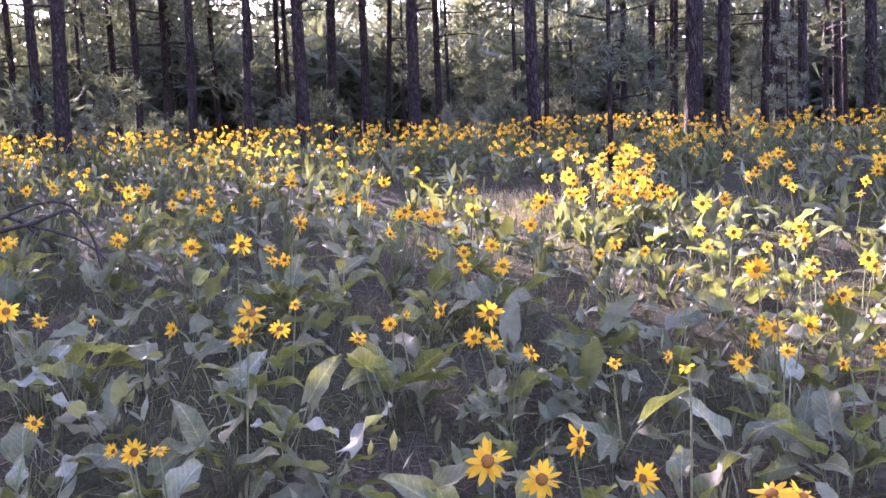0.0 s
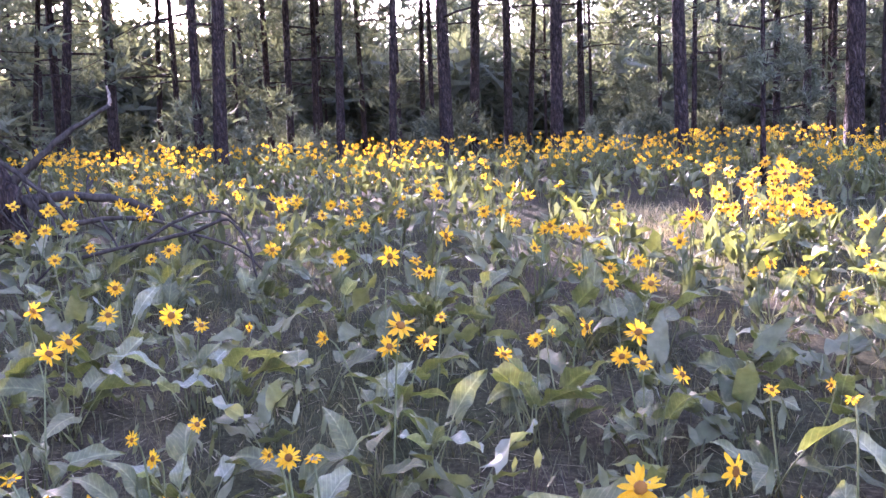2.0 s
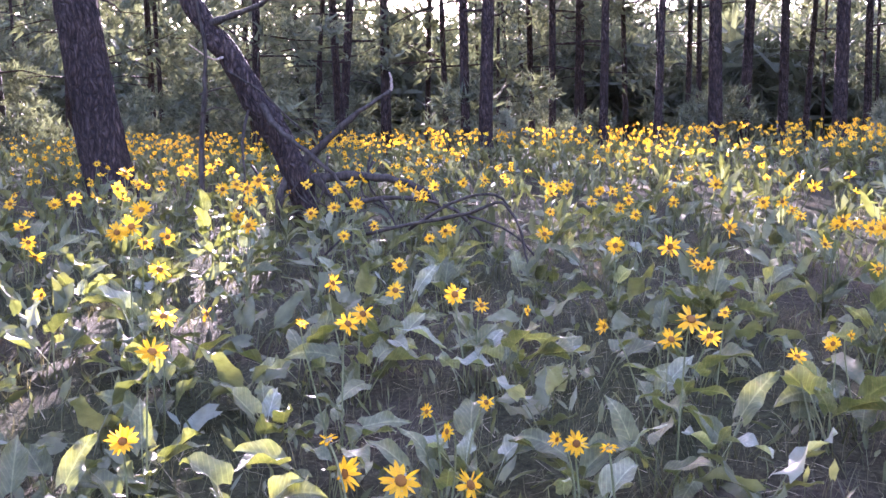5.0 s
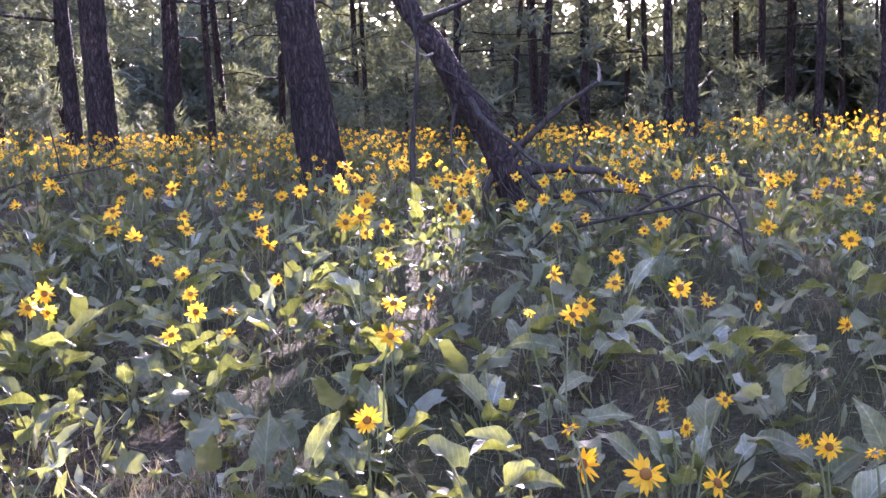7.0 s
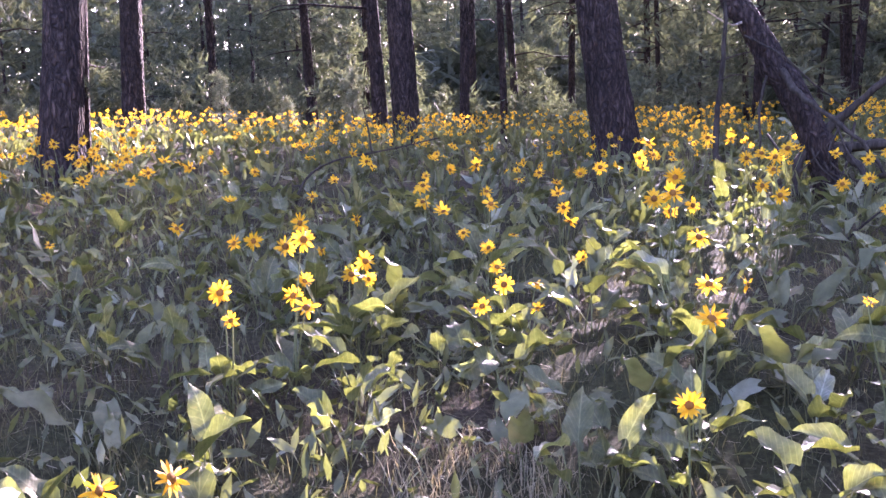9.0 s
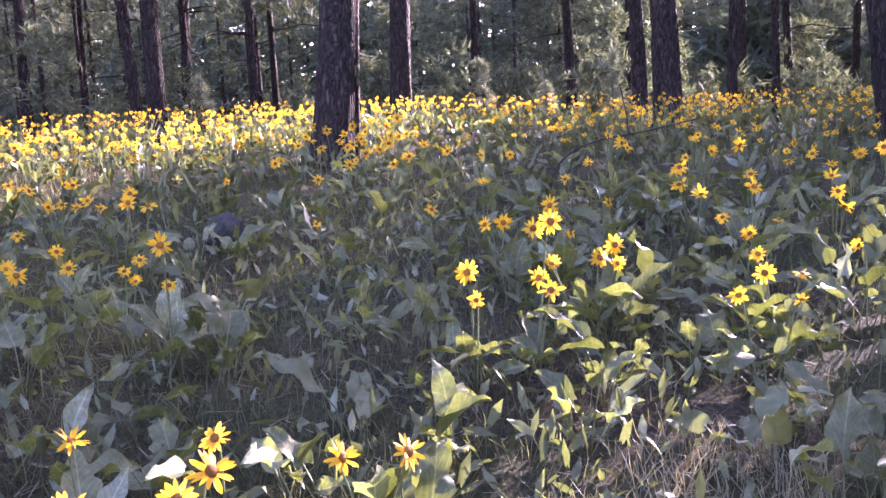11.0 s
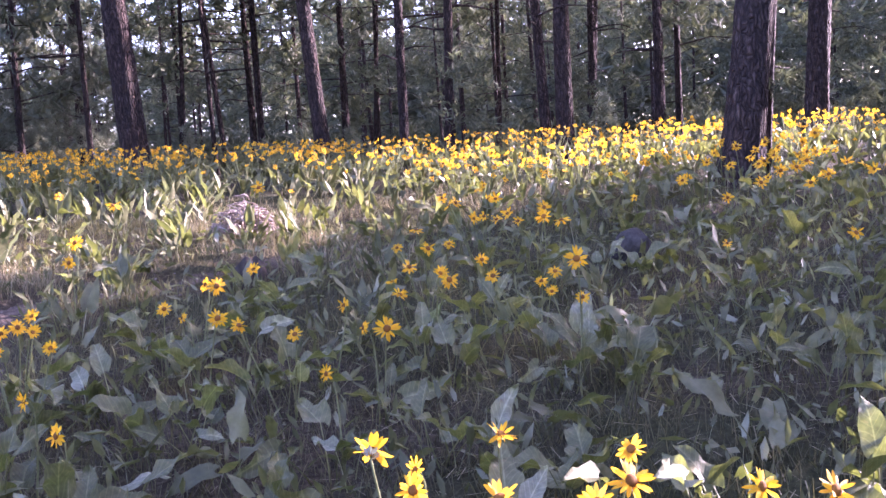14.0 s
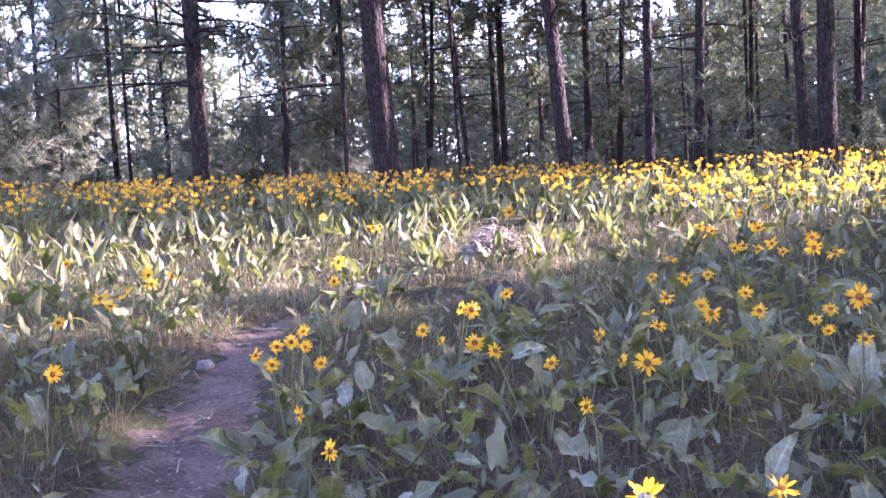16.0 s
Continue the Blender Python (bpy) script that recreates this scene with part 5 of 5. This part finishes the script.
# barer spots of the meadow (x, y, radius) and those where few plants bloom
BARE = [(-2.15, 2.48, 0.3), (-2.09, 2.23, 0.2), (-3.5, 3.18, 0.25), (-2.8, 1.75, 0.2), (-3.0, 0.42, 0.3), (-3.37, 0.08, 0.25), (-2.4, 2.9, 0.25), (-5.16, -2.48, 0.2), (-5.4, -0.32, 0.24), (-0.7, 7.3, 0.5), (-0.3, 6.5, 0.35), (0.9, 7.0, 0.5), (-2.1, 0.6, 0.35), (-6.3, -3.1, 0.3), (-5.9, -1.9, 0.5), (-5.0, -2.6, 0.35), (-4.6, -3.7, 0.4), (-5.6, -3.9, 0.5), (-7.4, -3.4, 0.6), (-1.9, -0.9, 0.3)]
SPARSE = [(-5.3, -5.8, 1.6), (-4.2, -4.7, 1.0), (-0.3, 6.6, 0.9), (0.8, 7.2, 0.9), (-6.5, -3.4, 1.8), (-5.2, -2.5, 1.6), (-7.5, -4.5, 1.4), (-5.0, -0.6, 1.3), (-4.6, 0.6, 0.9)]


def bare_patch(x, y, r):
    return any(math.hypot(x - a, y - b) < q for a, b, q in BARE)


def blooming(x, y, d, yaw, r):
    """How many heads a plant of the field bears."""
    p = 0.36 + 0.55 * math.sin(1.9 * x + 1.2) * math.sin(1.7 * y + 0.4) + 0.25 * math.sin(4.1 * x - 3.3 * y)
    if d > 6.5:
        p += 0.33
    if any(math.hypot(x - a, y - b) < q for a, b, q in SPARSE):
        p -= 0.6
    if yaw > 108:
        p += 0.25 if d > 8 else -0.32
    if r.uniform() > (0.53 if d < 8 else 0.62) * p:
        return 0
    return int(r.integers(1, 7)) + (2 if d > 8.5 else 0)


make_field()


# ---- grass ----
def blade(seed):
    r = np.random.default_rng(seed)
    w, bend = 0.012, r.uniform(0.2, 1.0)
    v = []
    for u, ww in ((0, 1.0), (0.55, 0.75)):
        v += [(-w * ww, bend * u * u, u), (w * ww, bend * u * u, u)]
    v.append((0, bend, 1.0 - 0.25 * bend))
    f = [(0, 1, 3), (0, 3, 2), (2, 3, 4)]
    return np.array(v, float), np.array(f), np.zeros(3, int)


BLADES = [blade(k) for k in range(4)]


def sow(name, label, mat, x, y, length, r, off_trail=0.0):
    td, th = trail_away(x, y)
    ok = td > th + off_trail * r.uniform(0.2, 1.2, len(x))
    x, y, length = x[ok], y[ok], length[ok]
    h = Heap()
    p = np.stack([x, y, surface(x, y) - 0.01], -1)
    for k in range(4):
        s = np.arange(len(p)) % 4 == k
        c = int(s.sum())
        h.stamp(BLADES[k], turns_of(r.uniform(0, 6.28, c), r.normal(size=c) * 0.3, r.normal(size=c) * 0.3, length[s]), p[s])
    tagged(new(name, h.mesh(name, [mat])), label, "grass", kind="stuff")


def make_grass():
    r = np.random.default_rng(21)
    n = 82000
    yaw, d = r.uniform(-22, 150, n), np.sqrt(r.uniform(1.1 ** 2, 6.0 ** 2, n))
    tufty = np.sin(np.radians(yaw) * 31) * np.sin(d * 9) + r.normal(size=n) * 0.8
    ok = tufty > -0.3
    yaw, d = yaw[ok], d[ok]
    x1, y1 = CX - d * np.sin(np.radians(yaw)), CY + d * np.cos(np.radians(yaw))
    n = 80000
    yaw, d = 70 + 80 * np.sqrt(r.uniform(0, 1, n)), np.sqrt(r.uniform(1.2 ** 2, 8.5 ** 2, n))
    x2, y2 = CX - d * np.sin(np.radians(yaw)), CY + d * np.cos(np.radians(yaw))
    n = 22000
    yaw, d = r.uniform(150, 338, n), np.sqrt(r.uniform(0.5 ** 2, 7.5 ** 2, n))
    ok = np.sin(np.radians(yaw) * 17) * np.sin(d * 5) + r.normal(size=n) * 0.6 > 0.0
    yaw, d = yaw[ok], d[ok]
    x3, y3 = CX - d * np.sin(np.radians(yaw)), CY + d * np.cos(np.radians(yaw))
    x, y = np.concatenate([x1, x2, x3]), np.concatenate([y1, y2, y3])
    sow("meadow_grass", "thin grey-green grass between the balsamroot leaves", M_GRASS, x, y, 0.025 + 0.13 * r.uniform(0, 1, len(x)) ** 1.9, r, 0.04)
    xs, ys = [], []
    for a, b, q, m in [(-0.75, 7.2, 0.55, 1500), (-0.35, 6.6, 0.35, 700), (0.95, 6.9, 0.5, 500), (-2.05, 0.6, 0.32, 1000), (-6.2, -2.9, 0.5, 900), (-5.7, -2.1, 0.5, 700),
                       (-4.4, -4.1, 0.7, 1100), (-4.9, -3.7, 0.4, 700), (-7.4, -3.3, 0.8, 900), (-8.4, -2.0, 0.8, 900), (-2.4, 1.0, 0.25, 400), (-6.6, -3.3, 0.4, 500)]:
        t, w = r.uniform(0, 6.28, m), q * np.sqrt(r.uniform(0, 1, m))
        xs.append(a + w * np.cos(t))
        ys.append(b + w * np.sin(t))
    xs, ys = np.concatenate(xs), np.concatenate(ys)
    sow("dry_grass", "pale dry bunch grass in the barer spots", M_STRAW, xs, ys, r.uniform(0.05, 0.17, len(xs)), r, 0.03)
    n = 4000
    yaw, d = r.uniform(-22, 150, n), np.sqrt(r.uniform(1.1 ** 2, 5.0 ** 2, n))
    x, y = CX - d * np.sin(np.radians(yaw)), CY + d * np.cos(np.radians(yaw))
    h = Heap()
    straw = (np.array([(-0.02, 0, 0), (0.02, 0, 0), (0.012, 0, 1), (-0.012, 0, 1)], float), np.array([(0, 1, 2), (0, 2, 3)]), np.zeros(2, int))
    h.stamp(straw, turns_of(r.uniform(0, 6.28, n), math.pi / 2 + r.normal(size=n) * 0.12, r.uniform(-1, 1, n), r.uniform(0.03, 0.12, n)), np.stack([x, y, surface(x, y) + 0.008], -1))
    tagged(new("needle_litter", h.mesh("needle_litter", [M_STRAW], False)), "fallen pine needles and straw on the soil", "litter", kind="stuff")


make_grass()


def make_herbs():
    """Small seedlings and low herbs between the clumps."""
    r = np.random.default_rng(91)
    h = Heap()
    n = 10500
    yaw, d = np.where(r.uniform(0, 1, n) < 0.6, r.uniform(66, 150, n), r.uniform(-22, 90, n)), np.sqrt(r.uniform(1.2 ** 2, 7.0 ** 2, n))
    x, y = CX - d * np.sin(np.radians(yaw)), CY + d * np.cos(np.radians(yaw))
    td, th = trail_away(x, y)
    x, y = x[td > th + 0.05], y[td > th + 0.05]
    p = np.stack([x, y, surface(x, y) - 0.005], -1)
    for k in range(6):
        q = p[k::6]
        c = len(q)
        h.stamp(leaf_shape(760 + k, rows=3, across=(-1.0, 0.0, 1.0), upright=k % 2 == 1), turns_of(r.uniform(0, 6.28, c), r.normal(size=c) * 0.4, r.normal(size=c) * 0.4, r.uniform(0.16, 0.44, c)), q, 0)
    tagged(new("meadow_herbs", h.mesh("meadow_herbs", [M_LEAF_FIELD])), "low grey-green herbs and seedlings between the clumps", "herbs", kind="stuff")


make_herbs()


# ---- dead wood, stones ----
def limb_part(name, pts, r0, r1, parent, mat, sides=8, seed=0, label=""):
    """A knotty limb through the given places, made finer and a little crooked."""
    r = np.random.default_rng(seed)
    p = np.array(pts, float)
    t = np.linspace(0, len(p) - 1, 4 * (len(p) - 1) + 1)
    q = np.stack([np.interp(t, np.arange(len(p)), p[:, c]) for c in range(3)], -1)
    for _ in range(3):
        q[1:-1] = (q[:-2] + 2 * q[1:-1] + q[2:]) / 4
    q[1:-1] += r.normal(size=q[1:-1].shape) * min(r0 * 0.18, 0.006)
    rad = np.linspace(r0, r1, len(q)) * (1 + 0.1 * r.normal(size=len(q)))
    return part(name, mesh_from(name, *tube(q, rad, sides), [mat]), parent, label)


def facing_frame(x, y):
    """Directions across and away, seen from the meadow's middle."""
    d = np.array([x - CX, y - CY])
    d /= np.linalg.norm(d)
    return np.array([d[1], -d[0], 0.0]), np.array([d[0], d[1], 0.0])


def leaning_snag(x, y):
    root = new("leaning_snag")
    root.location = (x, y, float(surface(np.array(x), np.array(y))))
    tagged(root, "dead leaning pine trunk with crooked bare limbs among the flowers", "dead tree")
    a, w = facing_frame(x, y)

    def at(*uv):
        return [a * u + np.array([0, 0, v]) + w * k for u, v, k in uv]

    limb_part("trunk", at((0.12, 0.02, 0), (0.05, 0.42, 0), (-0.16, 0.85, 0.05), (-0.45, 1.35, 0.1), (-0.69, 1.72, 0.12), (-0.88, 2.1, 0.15), (-1.35, 3.0, 0.2), (-1.9, 4.2, 0.25)), 0.12, 0.06, root, M_BARK, 10, 1)
    limb_part("limb", at((0.07, 0.46, 0), (0.25, 0.62, -0.05), (0.45, 0.80, -0.1), (0.79, 1.02, -0.1)), 0.038, 0.014, root, M_DEAD, 7, 2)
    limb_part("limb", at((-0.57, 1.55, 0.1), (-0.38, 1.62, 0), (-0.18, 1.66, -0.1), (0.14, 1.86, -0.2)), 0.035, 0.01, root, M_DEAD, 6, 3)
    limb_part("limb", at((-0.2, 0.95, 0), (-0.1, 0.75, -0.2), (0.1, 0.6, -0.35), (0.3, 0.42, -0.45), (0.5, 0.1, -0.5)), 0.03, 0.01, root, M_DEAD, 6, 4)
    limb_part("limb", at((0.0, 0.42, 0), (-0.12, 0.22, -0.1), (-0.08, 0.0, -0.15)), 0.04, 0.03, root, M_DEAD, 6, 5)
    limb_part("limb", at((0.1, 0.4, 0), (0.25, 0.3, -0.1), (0.36, 0.15, -0.2), (0.4, 0.0, -0.25)), 0.035, 0.02, root, M_DEAD, 6, 6)
    limb_part("limb", at((0.12, 0.36, 0), (0.42, 0.38, -0.1), (0.75, 0.36, -0.2), (1.02, 0.26, -0.3), (1.15, 0.06, -0.35)), 0.04, 0.018, root, M_DEAD, 6, 7)
    limb_part("twig", at((-0.44, 1.32, 0.05), (-0.52, 1.27, -0.05), (-0.6, 1.31, -0.1), (-0.7, 1.39, -0.12)), 0.010, 0.005, root, M_GREY_WOOD, 5, 8, "pale barkless twig")
    limb_part("twig", at((0.79, 1.02, -0.1), (0.80, 1.08, -0.12), (0.78, 1.16, -0.12)), 0.016, 0.006, root, M_GREY_WOOD, 5, 9, "pale barkless twig")
    limb_part("twig", at((-0.3, 0.9, 0.0), (-0.36, 0.66, -0.15), (-0.33, 0.4, -0.25), (-0.38, 0.1, -0.3)), 0.012, 0.006, root, M_DEAD, 5, 10)
    limb_part("twig", at((-0.45, 1.2, 0.0), (-0.2, 1.05, -0.15), (0.02, 0.8, -0.25), (0.2, 0.66, -0.3)), 0.010, 0.004, root, M_DEAD, 5, 11)
    for k in range(9):
        r = np.random.default_rng(60 + k)
        u = r.uniform(-0.35, 0.7)
        limb_part("twig", at((u, r.uniform(0.35, 0.6), 0), (u + r.normal() * 0.12, r.uniform(0.15, 0.35), -0.15), (u + r.normal() * 0.25, 0.0, -0.25)), 0.011, 0.004, root, M_DEAD, 5, 20 + k)


leaning_snag(-5.05, 5.25)


def dead_sapling(x, y, tall):
    root = new("dead_sapling")
    root.location = (x, y, float(surface(np.array(x), np.array(y))))
    tagged(root, "thin bare dead sapling standing beside the leaning snag", "dead tree")
    limb_part("trunk", [(0, 0, -0.05), (-0.03, 0.0, tall * 0.3), (0.03, 0.02, tall * 0.55), (0.06, 0.04, tall * 0.72), (0.02, 0.0, tall)], 0.026, 0.01, root, M_DEAD, 7, 71)
    for k in range(4):
        r = np.random.default_rng(80 + k)
        h, a, n = r.uniform(0.5, tall * 0.95), r.uniform(0, 6.28), r.uniform(0.1, 0.35)
        limb_part("twig", [(0, 0, h), (n * 0.5 * math.cos(a), n * 0.5 * math.sin(a), h + 0.05), (n * math.cos(a + 0.3), n * math.sin(a + 0.3), h + r.uniform(-0.05, 0.15))], 0.007, 0.003, root, M_DEAD, 4, 90 + k)


dead_sapling(-5.23, 4.53, 1.75)


def fallen_branch(x, y, paths, label):
    root = new("fallen_branch")
    root.location = (x, y, float(surface(np.array(x), np.array(y))) + 0.0)
    tagged(root, label, "dead branch", "fallen branches")
    a, w = facing_frame(x, y)
    for k, (r0, r1, uv) in enumerate(paths):
        limb_part("main_limb" if k == 0 else "side_limb", [a * u + np.array([0, 0, v]) + w * q for u, v, q in uv], r0, r1, root, M_DEAD, 7, 100 + k)


fallen_branch(-2.75, 4.45, [
    (0.013, 0.006, [(-0.75, 0.26, 0.1), (-0.35, 0.34, 0.05), (-0.1, 0.38, 0), (0.05, 0.46, -0.05), (0.14, 0.32, -0.1), (0.2, 0.0, -0.15)]),
    (0.010, 0.006, [(-0.5, 0.28, 0.1), (-0.25, 0.44, 0.05), (0.0, 0.50, 0), (0.1, 0.40, 0)]),
    (0.008, 0.005, [(-0.15, 0.36, 0), (0.05, 0.30, -0.05), (0.18, 0.20, -0.1), (0.3, 0.0, -0.1)]),
    (0.007, 0.003, [(-1.1, 0.05, 0.2), (-0.85, 0.30, 0.15), (-0.6, 0.30, 0.1)])], "dark crooked dead branch lying among balsamroot leaves")
fallen_branch(-3.6, 5.0, [
    (0.017, 0.008, [(-0.55, 0.3, 0.1), (-0.2, 0.36, 0), (0.15, 0.3, -0.05), (0.35, 0.1, -0.1), (0.4, 0.0, -0.1)]),
    (0.008, 0.005, [(-0.3, 0.34, 0), (-0.2, 0.16, -0.1), (-0.15, 0.0, -0.15)])], "dark arched dead branch propped on the ground")
fallen_branch(-6.6, 2.35, [
    (0.010, 0.005, [(-0.5, 0.0, 0), (-0.42, 0.26, 0), (-0.2, 0.38, 0), (0.15, 0.42, 0), (0.6, 0.5, 0.1)]),
    (0.007, 0.003, [(0.1, 0.42, 0), (0.08, 0.6, 0), (0.05, 0.78, 0)]),
    (0.008, 0.003, [(-0.42, 0.2, 0), (-0.8, 0.22, 0), (-1.1, 0.02, 0)])], "thin arched dead branch over the meadow plants")


def brush_pile(x, y):
    root = new("brush_pile")
    root.location = (x, y, float(surface(np.array(x), np.array(y))))
    tagged(root, "low heap of weathered pinkish-grey sticks and bark", "brush pile")
    r = np.random.default_rng(8)
    for k in range(230):
        az, q = r.uniform(0, 6.28), 0.2 * math.sqrt(r.uniform(0, 1))
        c = np.array([q * math.cos(az), q * math.sin(az), max(0.02, 0.3 * (1 - (q / 0.25) ** 2)) * r.uniform(0.2, 1.05)])
        t, up, ln = r.uniform(0, 6.28), r.normal() * 0.35, r.uniform(0.025, 0.075)
        d = np.array([math.cos(t) * math.cos(up), math.sin(t) * math.cos(up), math.sin(up)]) * ln
        p = [c - d, c + np.array([r.normal() * 0.02, r.normal() * 0.02, r.uniform(0.0, 0.05)]), c + d]
        p = [np.array([s[0], s[1], max(s[2], 0.0)]) for s in p]
        limb_part("stick", p, r.uniform(0.004, 0.011), 0.003, root, M_GREY_WOOD, 4, 200 + k)


brush_pile(-6.35, -3.13)


def lump(name, x, y, size, mat, label, cat, seed, sink=0.3):
    """A rough weathered block with worn corners."""
    r = np.random.default_rng(seed)
    bm = bmesh.new()
    bmesh.ops.create_icosphere(bm, subdivisions=3, radius=1.0)
    cuts = [(r.normal(size=3), r.uniform(0.55, 0.9)) for _ in range(9)]
    for v in bm.verts:
        p = np.array(v.co)
        for n, d in cuts:
            n = n / np.linalg.norm(n)
            over = p @ n - d
            if over > 0:
                p = p - n * over * 0.9
        p = p * (1 + 0.06 * noise.noise(Vector(p * 3.0)) + 0.03 * noise.noise(Vector(p * 9.0)))
        v.co = Vector(p * np.array(size))
    me = bpy.data.meshes.new(name)
    bm.to_mesh(me)
    bm.free()
    me.materials.append(mat)
    ob = new(name, me)
    ob.location = (x, y, float(surface(np.array(x), np.array(y))) + size[2] * (1 - 2 * sink) * 0.8)
    ob.rotation_euler = (0, 0, r.uniform(0, 6))
    tagged(ob, label, cat)


lump("stone", -3.55, -3.36, (0.055, 0.045, 0.04), M_STONE, "small grey stone at the edge of the footpath", "stone", 3)


def charred_stump(x, y, rad, tall, seed, label):
    """A hollow, broken stump with a ragged rim."""
    r = np.random.default_rng(seed)
    n = 22
    th = np.arange(n) * 2 * math.pi / n
    rim = tall * (0.75 + 0.2 * np.sin(th * 2 + 1) + 0.12 * r.normal(size=n))
    rings = [(1.25, -0.05 + 0 * rim), (1.0, rim * 0.35), (0.9, rim), (0.66, rim * 0.96), (0.55, 0.25 * rim)]
    v = []
    for q, z in rings:
        rr = rad * q * (1 + 0.08 * np.sin(th * 5) + 0.05 * r.normal(size=n))
        v += list(np.stack([rr * np.cos(th), rr * np.sin(th), z], -1))
    v.append(np.array([0, 0, 0.2 * tall]))
    f = []
    for k in range(len(rings) - 1):
        for i in range(n):
            a, b = k * n + i, k * n + (i + 1) % n
            f += [(a, b, b + n), (a, b + n, a + n)]
    f += [((len(rings) - 1) * n + i, (len(rings) - 1) * n + (i + 1) % n, len(v) - 1) for i in range(n)]
    ob = new("tree_stump", mesh_from("tree_stump", np.array(v), np.array(f), [M_DEAD]))
    ob.location = (x, y, float(surface(np.array(x), np.array(y))))
    tagged(ob, label, "stump")


charred_stump(-5.12, -2.52, 0.1, 0.17, 1, "small charred hollow stump behind a balsamroot")
lump("boulder", -5.5, -0.33, (0.2, 0.17, 0.17), M_DARK_STONE, "dark grey-brown boulder half hidden behind balsamroot leaves", "boulder", 12)


def pebbles():
    r = np.random.default_rng(4)
    h = Heap()
    bm = bmesh.new()
    bmesh.ops.create_icosphere(bm, subdivisions=1, radius=1.0)
    v = np.array([q.co for q in bm.verts]) * np.array([1, 0.8, 0.5])
    f = np.array([[w.index for w in q.verts] for q in bm.faces])
    bm.free()
    k = r.integers(0, len(TRAIL) - 2, 500)
    u = r.uniform(0, 1, 500)
    p = trail_xy[k] + u[:, None] * (trail_xy[k + 1] - trail_xy[k]) + r.normal(size=(500, 2)) * 0.14
    z = surface(p[:, 0], p[:, 1]) + 0.008
    h.stamp((v, f, np.zeros(len(f), int)), turns_of(r.uniform(0, 6, 500), r.normal(size=500) * 0.3, r.normal(size=500) * 0.3, r.uniform(0.003, 0.012, 500)), np.concatenate([p, z[:, None]], -1))
    tagged(new("pebbles", h.mesh("pebbles", [M_STONE])), "fine gravel scattered on the footpath", "gravel", kind="stuff")


pebbles()
